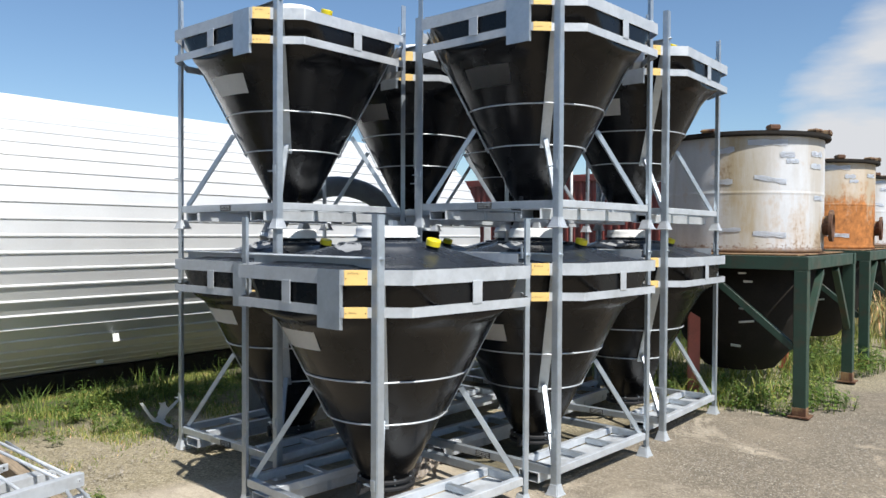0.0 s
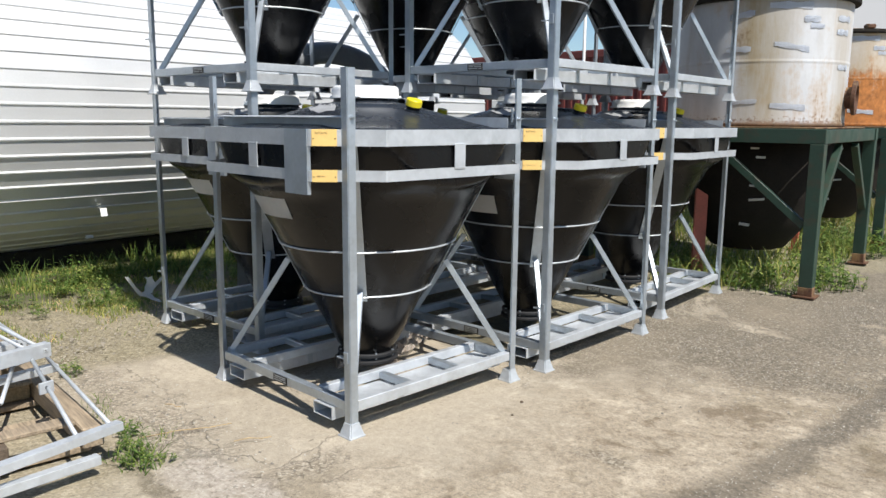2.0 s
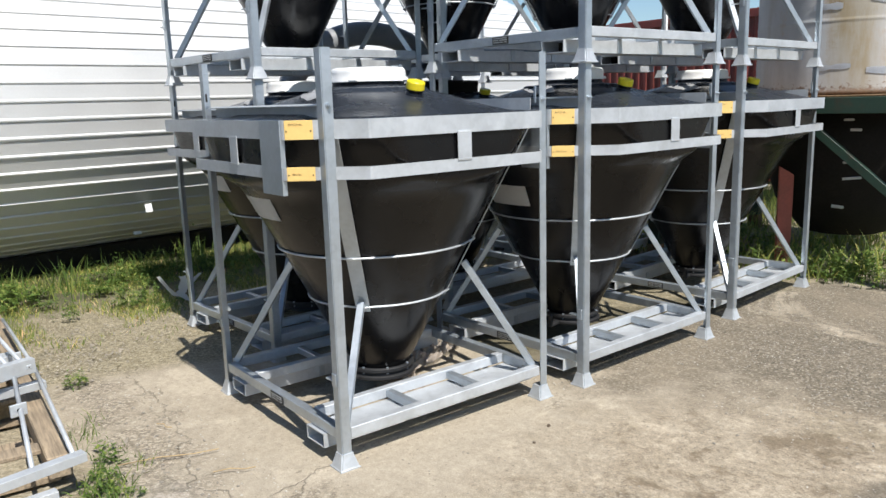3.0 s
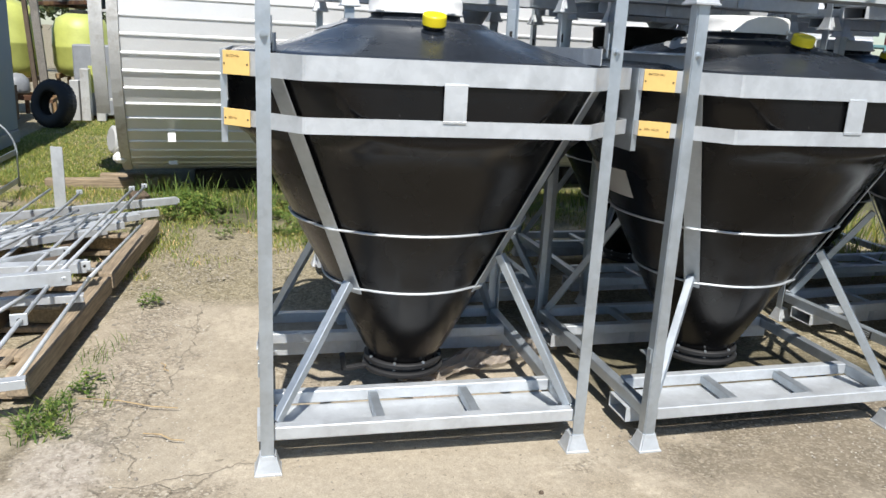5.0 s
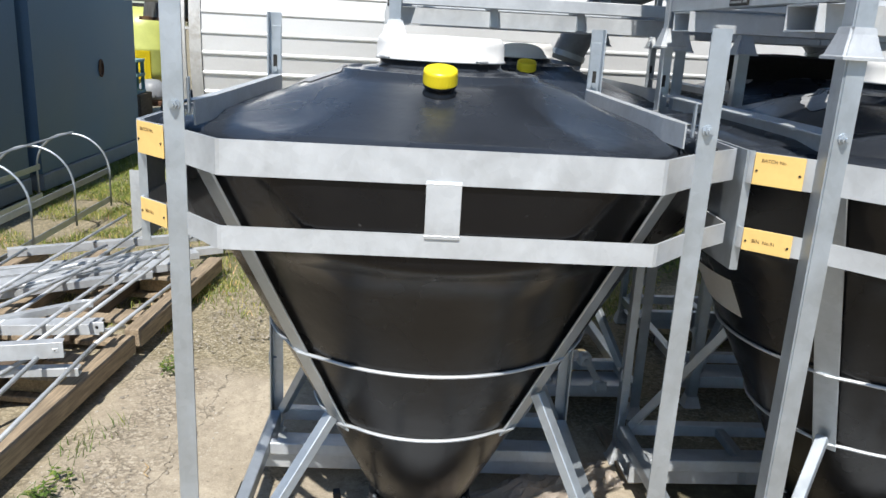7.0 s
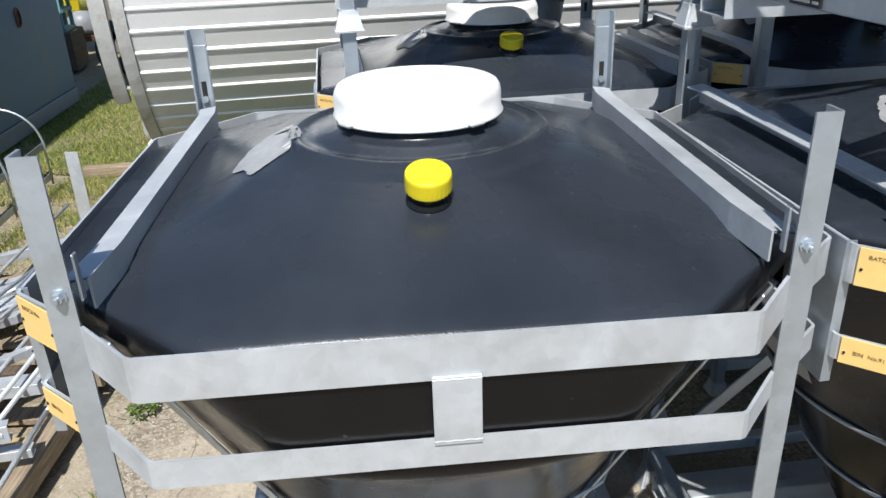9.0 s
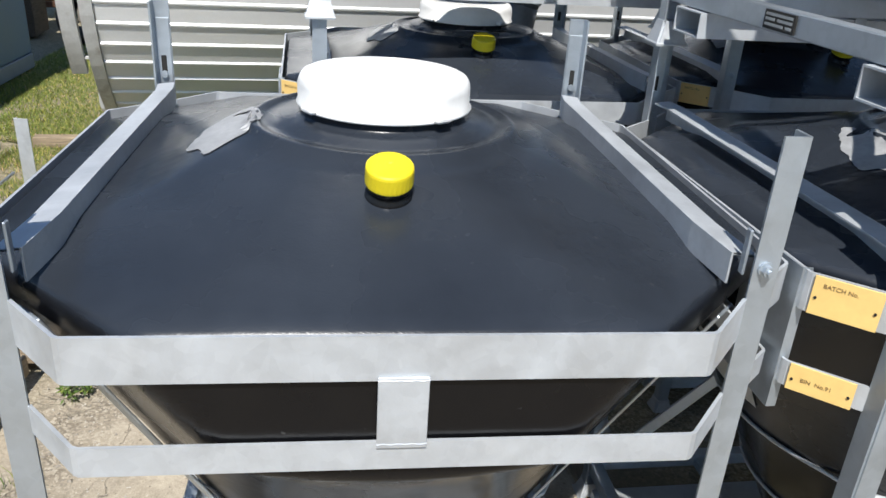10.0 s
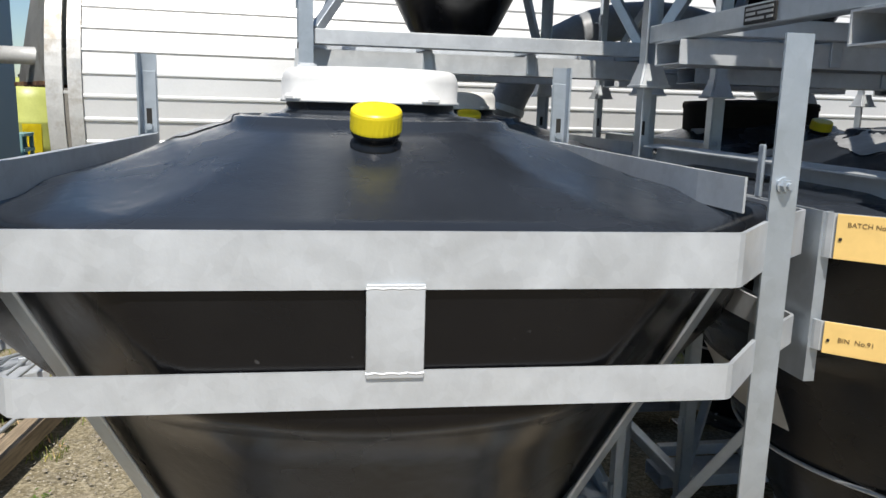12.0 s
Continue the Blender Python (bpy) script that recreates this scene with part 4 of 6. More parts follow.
    face = Matrix((along, Vector((0, 0, 1)), outward)).transposed().to_4x4()
    t1 = face.copy()
    t1.translation = pa + outward * 0.0116 + along * 0.028 + Vector((0, 0, 1.397))
    lettering("BATCH No.", 0.0112, "lettering", FADED_INK, tags["batch_tag"], t1)
    t2 = face.copy()
    t2.translation = pa + outward * 0.0116 + along * 0.034 + Vector((0, 0, 1.206))
    lettering("BIN No.", 0.0108, "lettering", FADED_INK, tags["bin_tag"], t2)
    # straps down the cone and braces up to them
    strap = brace = None
    for k in range(4):
        bm = bmesh.new()
        d = Vector((1, -1, 0)).normalized()
        c0 = Vector((CX, CY, 0))
        top = c0 + d * 0.782 + Vector((0, 0, 1.372))
        end = c0 + d * (cone_r(0.525) + 0.012) + Vector((0, 0, 0.525))
        nrm = Vector((d.x * 0.88, d.y * 0.88, -0.47))
        if strap is None:
            bar(bm, top, end, 0.066, 0.006, nrm)
            strap = part("strap", bm, GALV, b)
            bm = bmesh.new()
            bar(bm, (-0.028, 0.028, 0.158), c0 + d * (cone_r(0.56) + 0.035) + Vector((0, 0, 0.575)), 0.032, 0.032)
            part("brace", bm, GALV, b)
            bm = bmesh.new()
            bar(bm, (-0.028, 0.028, 0.158), c0 + d * (cone_r(0.68) + 0.030) + Vector((0, 0, 0.690)), 0.032, 0.032)
            brace = part("brace", bm, GALV, b)
            brace.matrix_basis = side_pose(1)
        else:
            bm.free()
            share("strap", strap, b, side_pose(k))
            if k > 1:
                share("brace", brace, b, side_pose(k))
    # hoops round the cone, lifted over the straps
    for z in (0.805, 0.548):
        pts = []
        for i in range(96):
            a = 2 * math.pi * i / 96
            near = min(abs((a - math.pi / 4 - q * math.pi / 2 + math.pi) % (2 * math.pi) - math.pi) for q in range(4))
            r = cone_r(z) + 0.006 + 0.016 * max(0, 1 - near / 0.16)
            pts.append((CX + r * math.cos(a), CY + r * math.sin(a), z))
        part("hoop", rod(bmesh.new(), pts, 0.005, 6, True), GALV_NEW, b)
    # base: outer and inner beams, cross bars, side beams and fork tubes
    for x0, x1 in ((-0.022, 0.022), (-0.290, -0.250), (-0.900, -0.860), (-P - 0.022, -P + 0.022)):
        part("base_beam", boxed(x0, x1, 0.024, P - 0.024, 0.112, 0.160), GALV_NEW, b)
    for y in (0.0, P):
        part("side_beam", boxed(-P + 0.026, -0.026, y - 0.021, y + 0.021, 0.108, 0.157), GALV, b)
    for y in (0.40, 0.76):
        part("cross_bar", boxed(-0.251, -0.021, y - 0.018, y + 0.018, 0.116, 0.152), GALV, b)
        part("cross_bar", boxed(-P + 0.021, -0.899, y - 0.018, y + 0.018, 0.116, 0.152), GALV, b)
    for x0 in (-0.252, -1.040):
        bm = bmesh.new()
        w, h, t, z0 = 0.148, 0.062, 0.004, 0.043
        y0, y1 = -0.037, P + 0.037
        outer = [(x0, z0), (x0 + w, z0), (x0 + w, z0 + h), (x0, z0 + h)]
        inner = [(x0 + t, z0 + t), (x0 + w - t, z0 + t), (x0 + w - t, z0 + h - t), (x0 + t, z0 + h - t)]
        A, B_, C_, D_ = [[bm.verts.new((x, y, z)) for x, z in pr] for y, pr in ((y0, outer), (y1, outer), (y0, inner), (y1, inner))]
        for i in range(4):
            j = (i + 1) % 4
            bm.faces.new((A[i], A[j], B_[j], B_[i]))
            bm.faces.new((C_[i], D_[i], D_[j], C_[j]))
            bm.faces.new((A[i], C_[i], C_[j], A[j]))
            bm.faces.new((B_[i], B_[j], D_[j], D_[i]))
        bmesh.ops.recalc_face_normals(bm, faces=bm.faces)
        tube = part("fork_tube", bm, GALV_NEW, b)
        # added black blocks stand in for the shade deep in the open tube
        for y in (y0 + 0.13, y1 - 0.13):
            part("tube_plug", boxed(x0 + t + 0.001, x0 + w - t - 0.001, y - 0.006, y + 0.006, z0 + t + 0.001, z0 + h - t - 0.001, bevel=0.001), DARK_RUST_SHADE, tube, "black block standing in for the shade inside the tube")
        for y in (0.40, 0.76):
            part("tube_tie", boxed(x0 + w + 0.001, x0 + w + 0.007, y - 0.016, y + 0.016, z0 + 0.004, 0.1145, bevel=0.001), GALV, tube)
    # maker's plate on the side beam
    plate = part("name_plate", boxed(-0.62, -0.50, -0.0265, -0.0215, 0.113, 0.152, bevel=0.001), INK, b, "small black name plate")
    for k, (x0, x1) in enumerate(((-0.612, -0.508), (-0.612, -0.575), (-0.565, -0.508), (-0.612, -0.540), (-0.530, -0.508))):
        z = (0.144, 0.134, 0.134, 0.123, 0.123)[k]
        part("plate_line", boxed(x0, x1, -0.0275, -0.0262, z - 0.0028, z + 0.0028, bevel=0), GREY_PAINT, plate)
    return b


bin_a = hopper_bin()
STACK = 1.648
PLACES = [
    (0.034, 1.433, 0.000, 1.6, "hopper bin with another stacked on it, beside the front bin"),
    (-0.120, 3.080, 0.000, 5.3, ""),
    (-1.450, 0.413, -0.015, 3.0, ""),
    (-1.640, 1.880, -0.015, 2.0, ""),
    (-1.760, 3.460, -0.015, 4.0, ""),
]
bins = [bin_a]
for x, y, z, turn, _ in PLACES:
    bins.append(copy_thing(bin_a, pose(x, y, z, 0, 0, turn)))


def sticker_mesh(a0, a1, z0, z1):
    bm = wrap_panel(bmesh.new(), math.radians(a0), math.radians(a1), z0, z1)
    me = bpy.data.meshes.new("sticker")
    bm.to_mesh(me)
    bm.free()
    me.materials.append(PAPER)
    return me


low_sticker = sticker_mesh(-107, -72, 0.925, 1.050)
for o in bins[1].children:
    if o.name.startswith("sticker"):
        o.data = sticker_mesh(-108, -75, 0.885, 1.003)
# one bin of the back row has a wide dark cover instead of the white lid
for o in list(bins[4].children):
    if o.name.startswith("lid"):
        for c in list(o.children):
            bpy.data.objects.remove(c)
        bpy.data.objects.remove(o)
cover = lathe(bmesh.new(), [(0.265, 1.49), (0.285, 1.50), (0.288, 1.60), (0.292, 1.604), (0.292, 1.622), (0.284, 1.632), (0.26, 1.634), (0.05, 1.645)], 56, (CX - 0.04, CY - 0.07, 0))
part("lid", cover, DARK_RUST_SHADE, bins[4], "wide dark cover", True)
for n, (x, y, z, turn, _) in enumerate(PLACES):
    up = copy_thing(bin_a, pose(x, y, z + STACK, 0, 0, turn))
    up["label"] = "black plastic hopper bin stacked on top of another bin"
    for o in up.children:
        if o.name.startswith("sticker"):
            o.data = low_sticker
    bins.append(up)
# the neighbour's tag number can be read
for o in bins[1].children:
    if o.name.startswith("bin_tag"):
        old = [c for c in o.children if c.name.startswith("lettering")][0]
        keep = old.matrix_basis.copy()
        bpy.data.objects.remove(old)
        lettering("BIN  No.91", 0.0115, "lettering", FADED_INK, o, keep)


# ---- silo lying on its side behind the bins ----
SX, SZ, SR, SY0, SY1 = -5.65, 1.545, 1.41, -1.10, 6.60
silo = thing("silo", pose(SX + SR, SY0, SZ, 0, 0, 6) @ pose(-SR, -SY0, 0), "ribbed white steel grain silo lying on its side", "silo")
N_PAN = 60
step = 2 * math.pi / N_PAN
prof = [(0.0, 0.0), (0.07, 0.012), (0.15, 0.012), (0.22, 0.0), (1.0, 0.0)]
bm = bmesh.new()
a = [[bm.verts.new(((SR + dr) * math.cos(f * step), y, (SR + dr) * math.sin(f * step))) for f, dr in prof] for y in (SY0, SY1)]
for i in range(len(prof) - 1):
    bm.faces.new((a[0][i], a[0][i + 1], a[1][i + 1], a[1][i]))
bmesh.ops.recalc_face_normals(bm, faces=bm.faces)
first = part("panel", bm, SHEET, silo)
for k in range(1, N_PAN):
    share("panel", first, silo, Matrix.Rotation(-k * step, 4, "Y"))


def hoop_ring(y0, y1, r0, r1, n=72, a0=0.0, a1=2 * math.pi):
    """A rectangular-section ring about the silo's axis."""
    bm = bmesh.new()
    full = abs(a1 - a0 - 2 * math.pi) < 1e-6
    m = n if full else n + 1
    sec = [(r0, y0), (r1, y0), (r1, y1), (r0, y1)]
    rings = [[bm.verts.new((r * math.cos(a0 + (a1 - a0) * i / n), y, r * math.sin(a0 + (a1 - a0) * i / n))) for r, y in sec] for i in range(m)]
    for i in range(n):
        p, q = rings[i], rings[(i + 1) % m]
        for j in range(4):
            bm.faces.new((p[j], p[(j + 1) % 4], q[(j + 1) % 4], q[j]))
    if not full:
        bm.faces.new(rings[0])
        bm.faces.new(rings[-1][::-1])
    bmesh.ops.recalc_face_normals(bm, faces=bm.faces)
    return bm


part("rim", hoop_ring(SY0 - 0.085, SY0 - 0.002, SR - 0.05, SR + 0.022), SILO_RIM, silo, "dull steel end rim")
part("end_hoop", hoop_ring(SY0 - 0.215, SY0 - 0.115, SR - 0.02, SR + 0.02, 72, math.radians(-33), math.radians(213)), SILO_RIM, silo, "flat steel hoop standing off the end")
for k in range(9):
    bm = bmesh.new()
    an = math.radians(-28 + 29.5 * k)
    bar(bm, ((SR - 0.005) * math.cos(an), SY0 - 0.115, (SR - 0.005) * math.sin(an)), ((SR - 0.005) * math.cos(an), SY0 - 0.08, (SR - 0.005) * math.sin(an)), 0.04, 0.02)
    part("hoop_tie", bm, SILO_RIM, silo)
bm = bmesh.new()
lathe(bm, [(SR - 0.06, 0.0), (SR - 0.06, 0.01), (0.3, 0.10)], 48)
bm.transform(Matrix.Translation((0, SY1 - 0.1, 0)) @ Matrix.Rotation(-math.pi / 2, 4, "X"))
part("end_sheet", bm, SHEET, silo)
# half of a cone on the open end, with its flanged edge
bm = bmesh.new()
rows = []
for r, y in ((SR - 0.05, SY0 - 0.22), (0.85, SY0 - 0.46), (0.12, SY0 - 0.70)):
    rows.append([bm.verts.new((r * math.cos(math.pi * i / 24), y, r * math.sin(math.pi * i / 24) + 0.1)) for i in range(25)])
for p, q in zip(rows, rows[1:]):
    for i in range(24):
        bm.faces.new((p[i], p[i + 1], q[i + 1], q[i]))
bmesh.ops.solidify(bm, geom=bm.faces[:], thickness=0.01)
part("end_cone", bm, GREY_PAINT, silo, "grey sheet half cone on the end")
for s in (1, -1):
    bm = bmesh.new()
    bar(bm, (s * (SR - 0.05), SY0 - 0.22, 0.09), (s * 0.12, SY0 - 0.71, 0.09), 0.05, 0.03)
    part("cone_flange", bm, RUST, silo)
part("stub_pipe", rod(bmesh.new(), [(1.05, SY0 - 0.10, 0.27), (1.05, SY0 - 0.62, 0.27)], 0.058, 20), SILO_RIM, silo, "short pale steel pipe", True)
for y in (SY0 + 0.36, SY0 + 1.91):
    for an, w, h in ((-41.5, 0.065, 0.08), (-57.5, 0.075, 0.035)):
        bm = bmesh.new()
        box(bm, 0.0, 0.006, -w / 2, w / 2, -h / 2, h / 2, 0.001)
        bar(bm, (0.003, 0, h * 0.3), (-0.09, 0, h * 0.3), 0.02, 0.01)
        bm.transform(Matrix.Translation(((SR + 0.075) * math.cos(math.radians(an)), y, (SR + 0.075) * math.sin(math.radians(an)))) @ Matrix.Rotation(math.radians(-12), 4, "Y"))
        part("patch", bm, WHITE, silo, "small square white plate")
bm = bmesh.new()
lathe(bm, [(0.05, 0), (0.122, 0), (0.128, 0.012), (0.128, 0.060), (0.105, 0.075)], 28)
bm.transform(Matrix.Translation((0.53, SY0 - 0.10, -1.085)) @ Matrix.Rotation(math.radians(22), 4, "Z") @ Matrix.Rotation(math.radians(84), 4, "X"))
part("end_cap", bm, SHEET, silo, "round white cap on the rim")
bm = bmesh.new()
box(bm, 0.63, 0.75, SY0 - 0.15, SY0 - 0.03, -1.27, -1.175, 0.03)
part("end_block", bm, WHITE, silo)
# bearers under the silo
for x, y, ln, t in ((-5.35, -1.50, 1.0, 4), (-5.6, -1.22, 0.7, -3)):
    bm = boxed(-ln / 2, ln / 2, -0.05, 0.05, 0, 0.09, bevel=0.006)
    solid("timber_bearer", bm, TIMBER, "weathered timber bearer lying by the silo", "timber", pose(x, y, -0.03, 0, 0, 90 + t), "silo bearers")

# added bars: they block light from behind so the gap stays black
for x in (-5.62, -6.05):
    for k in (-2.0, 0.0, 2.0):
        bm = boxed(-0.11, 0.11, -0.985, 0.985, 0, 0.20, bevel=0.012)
        solid("timber_sleeper", bm, GAP_BLACK, "near-black bar added to block light under the silo", "timber", pose(x - 0.12, 2.3, -0.045, 0, 0, 6) @ pose(0.006 * k * k, k, 0), "silo sleepers")

# ---- bent duct standing behind the bins ----
duct = thing("elbow_duct", pose(-2.98, 2.13, 0), "blue-grey bent steel duct standing between bins and silo", "duct")
arc = []
for i in range(25):
    an = math.radians(178 - 172 * i / 24)
    arc.append((0.0, 0.04 + 0.66 * math.cos(an) * 1.22, 1.42 + 0.62 * math.sin(an)))
part("leg", rod(bmesh.new(), [(0, -0.87, 0.0), (0, -0.85, 1.2), arc[0], arc[1]], 0.095, 20), DUCT, duct, "", True)
part("bend", rod(bmesh.new(), arc[1:23], 0.0955, 20), DUCT, duct, "", True)
part("leg", rod(bmesh.new(), [(0, 0.87, 0.0), (0, 0.85, 1.2), arc[24], arc[22]], 0.095, 20), DUCT, duct, "", True)
for p, q in ((arc[1], arc[2]), (arc[4], arc[5]), (arc[21], arc[22])):
    mid = (Vector(p) + Vector(q)) / 2
    along_d = (Vector(q) - Vector(p)).normalized() * 0.016
    part("collar", rod(bmesh.new(), [tuple(mid - along_d), tuple(mid + along_d)], 0.103, 24), GALV, duct, "pale steel collar")
# ---- slate-blue steel sheds ----
def blue_shed(x0, x1, y1, name_label):
    sh = thing("steel_shed", pose(0, 0, 0), name_label, "shed", "slate-blue sheds")
    box_h = 3.4
    part("wall", boxed(x0, x1, y1 - 2.4, y1, 0.16, box_h, bevel=0.012), SHED_BLUE, sh)
    part("base_rail", boxed(x0 + 0.01, x1 - 0.01, y1 - 0.16, y1 + 0.012, 0.0, 0.158, bevel=0.008), DUCT, sh, "scuffed dark steel base rail")
    part("roof_edge", boxed(x0 - 0.03, x1 + 0.03, y1 - 2.43, y1 + 0.03, box_h + 0.002, box_h + 0.10, bevel=0.008), SHED_BLUE, sh)
    part("corner_post", boxed(x1 - 0.012, x1 + 0.004, y1 - 0.07, y1 + 0.006, 0.165, box_h - 0.01, bevel=0.002), SHED_BLUE, sh)
    return sh


shed = blue_shed(-8.22, -5.60, -3.0, "slate-blue painted steel shed with a small dark hole")
bm = bmesh.new()
lathe(bm, [(0.085, 0.0), (0.085, 0.012), (0.066, 0.014), (0.066, -0.002)], 28)
bm.transform(Matrix.Translation((-7.13, -2.998, 1.075)) @ Matrix.Rotation(math.radians(-90), 4, "X") @ Matrix.Diagonal((0.72, 1.12, 1, 1)))
part("vent_hole", bm, RUST, shed, "dark rusty vent hole")
shed2 = blue_shed(-5.46, -1.6, -3.04, "slate-blue painted steel shed beside its twin")
part("notice", boxed(-5.43, -5.32, -3.038, -3.030, 1.83, 2.5, bevel=0.001), PAPER, shed2, "pale strip notice")

# ---- pallet and the galvanised frames piled on it ----
pm = pose(-0.56, -0.915, 0, 0, 0, -3.6)
for u0, u1 in ((0.03, 1.34), (1.41, 2.72)):
    pal = thing("timber_pallet", pm, "weathered timber pallet on the ground under steel frames", "pallet", "pallets under the frames")
    for v, mat in ((0.045, TIMBER), (0.42, TIMBER_DARK), (0.80, TIMBER), (1.22, TIMBER)):
        part("bearer", boxed(-u1, -u0, -v - 0.045, -v + 0.045, 0.035, 0.130, bevel=0.006), mat, pal)
    n = 4
    for i in range(n):
        u = u0 + 0.10 + (u1 - u0 - 0.2) * i / (n - 1)
        part("bottom_board", boxed(-u - 0.05, -u + 0.05, -1.28, -0.04, 0.004, 0.033, bevel=0.004), TIMBER, pal)
    for u in (u0 + 0.10, u0 + 0.80):
        part("deck_board", boxed(-u - 0.045, -u + 0.045, -1.26, -0.10, 0.132, 0.152, bevel=0.004), TIMBER, pal)
    part("end_block", boxed(-u0 - 0.92, -u0 - 0.83, -0.36, -0.095, 0.036, 0.125, bevel=0.004), PINE, pal, "fresh pale pine block")


def c_channel(p, q, w, h, t=0.006, flip=1):
    """A channel bar from p to q: web upright, flanges to one side."""
    bm = bmesh.new()
    p, q = Vector(p), Vector(q)
    d = (q - p).normalized()
    s = d.cross(Vector((0, 0, 1))).normalized() * flip
    up = Vector((0, 0, 1))
    bar(bm, p, q, t, h, bevel=0.001)
    for z in (h / 2 - t / 2, -h / 2 + t / 2):
        bar(bm, p + s * (w / 2) + up * z, q + s * (w / 2) + up * z, w, t, bevel=0.001)
    return bm


def steel_frame(label, channels, rods, brackets):
    fr = thing("gate_panel", pose(0, 0, 0), label, "steel gate", "piled steel gates")
    for p, q, w, h in channels:
        part("channel", c_channel(p, q, w, h), GALV_NEW, fr)
    for p, q in rods:
        part("rod", rod(bmesh.new(), [p, q], 0.0098, 10), GALV_NEW, fr, "", True)
    for p, s in brackets:
        bm = boxed(-0.006, 0.006, -s, s, -s * 0.8, s * 0.8, bevel=0.002)
        br = part("bracket", bm, GALV_NEW, fr)
        br.matrix_basis = pose(*p, 0, 0, 12)
        part("hole", rod(bmesh.new(), [(0.0055, 0, 0), (0.0072, 0, 0)], s * 0.25, 10), INK, br)
    return fr


steel_frame("bright galvanised steel gate panel lying askew on timber pallets",
    [((-0.45, -0.885, 0.156), (-0.22, -1.95, 0.156), 0.045, 0.036), ((-1.27, -0.890, 0.318), (-0.98, -1.95, 0.318), 0.045, 0.068)],
    [((-0.48, -0.925, 0.160), (-1.50, -0.862, 0.245)), ((-1.50, -0.862, 0.245), (-2.78, -0.80, 0.205)), ((-0.42, -1.08, 0.158), (-1.26, -0.985, 0.290)), ((-0.36, -1.47, 0.158), (-1.14, -1.38, 0.290)), ((-0.30, -1.70, 0.158), (-1.08, -1.64, 0.290)), ((-0.95, -1.215, 0.205), (-1.36, -1.035, 0.262))],
    [((-0.93, -1.03, 0.240), 0.034), ((-1.262, -0.92, 0.318), 0.012), ((-1.37, -1.035, 0.258), 0.026)])
steel_frame("galvanised steel gate panel at the bottom of the pile",
    [((-0.385, -1.01, 0.062), (-0.31, -1.95, 0.062), 0.04, 0.038), ((-1.30, -0.85, 0.205), (-1.16, -1.95, 0.205), 0.045, 0.036), ((-1.66, -0.905, 0.250), (-1.53, -1.98, 0.250), 0.09, 0.05)],
    [((-1.20, -1.15, 0.285), (-2.9, -1.12, 0.262)), ((-1.2, -1.7, 0.27), (-2.9, -1.35, 0.29)), ((-1.68, -0.90, 0.235), (-1.90, -0.885, 0.17))],
    [((-1.662, -0.915, 0.262), 0.030)])
steel_frame("galvanised steel gate panel with wide channels on the pile",
    [((-1.93, -1.075, 0.268), (-1.20, -1.78, 0.285), 0.035, 0.036), ((-2.57, -0.965, 0.222), (-1.86, -1.99, 0.222), 0.05, 0.042), ((-2.80, -0.90, 0.205), (-2.06, -1.98, 0.205), 0.13, 0.045)],
    [((-1.29, -0.945, 0.338), (-4.00, -0.937, 0.232)), ((-1.30, -1.005, 0.338), (-3.92, -1.02, 0.226)), ((-1.55, -1.33, 0.275), (-3.82, -1.386, 0.212)), ((-1.9, -1.55, 0.29), (-3.95, -1.62, 0.22))],
    [((-4.0, -0.937, 0.242), 0.022), ((-3.92, -1.02, 0.236), 0.022), ((-3.83, -1.386, 0.222), 0.022), ((-1.935, -1.07, 0.272), 0.026)])
steel_frame("galvanised steel gate panel lying flat over the others",
    [((-3.86, -0.675, 0.150), (-3.05, -2.03, 0.165), 0.045, 0.055), ((-3.30, -0.745, 0.175), (-2.55, -1.98, 0.180), 0.05, 0.045), ((-3.08, -0.84, 0.195), (-2.33, -1.98, 0.195), 0.10, 0.04)],
    [((-1.75, -1.80, 0.240), (-3.08, -1.93, 0.190)), ((-1.25, -1.42, 0.35), (-3.0, -1.22, 0.262)), ((-2.05, -1.62, 0.26), (-2.90, -1.05, 0.235)), ((-2.45, -1.55, 0.25), (-3.25, -1.02, 0.215))],
    [((-3.862, -0.68, 0.150), 0.022), ((-2.9, -1.05, 0.24), 0.026)])
bm = boxed(-0.045, 0.045, -0.004, 0.004, 0, 0.525, bevel=0.001)
box(bm, -0.045, -0.037, 0.004, 0.035, 0, 0.525, 0.001)
solid("flat_bar_upright", bm, GALV_NEW, "pale galvanised flat bar standing up behind the pile", "steel bar", pose(-4.14, -1.60, 0.0, 0, 0, 84))
bm = boxed(-0.09, 0.09, -0.07, 0.07, 0, 0.16, bevel=0.02)
solid("timber_block", bm, TIMBER_DARK, "dark timber block under the rod ends", "timber", pose(-4.16, -1.0, 0.0, 0, 0, 20))

# ---- hooped ladder cage lying in the grass ----
cage = thing("ladder_cage", pose(-3.89, -2.415, 0, 0, 0, 1), "galvanised ladder with hooped safety cage lying on grass", "ladder")
for x in (-1.09, -0.36, 0.36, 1.09, 1.82):
    pts = [(x, -0.305, 0.04), (x, -0.305, 0.35)] + [(x, -0.305 * math.cos(math.pi * i / 18), 0.35 + 0.305 * math.sin(math.pi * i / 18)) for i in range(1, 18)] + [(x, 0.305, 0.35), (x, 0.305, 0.04)]
    part("hoop", rod(bmesh.new(), pts, 0.010, 8), GALV, cage, "", True)
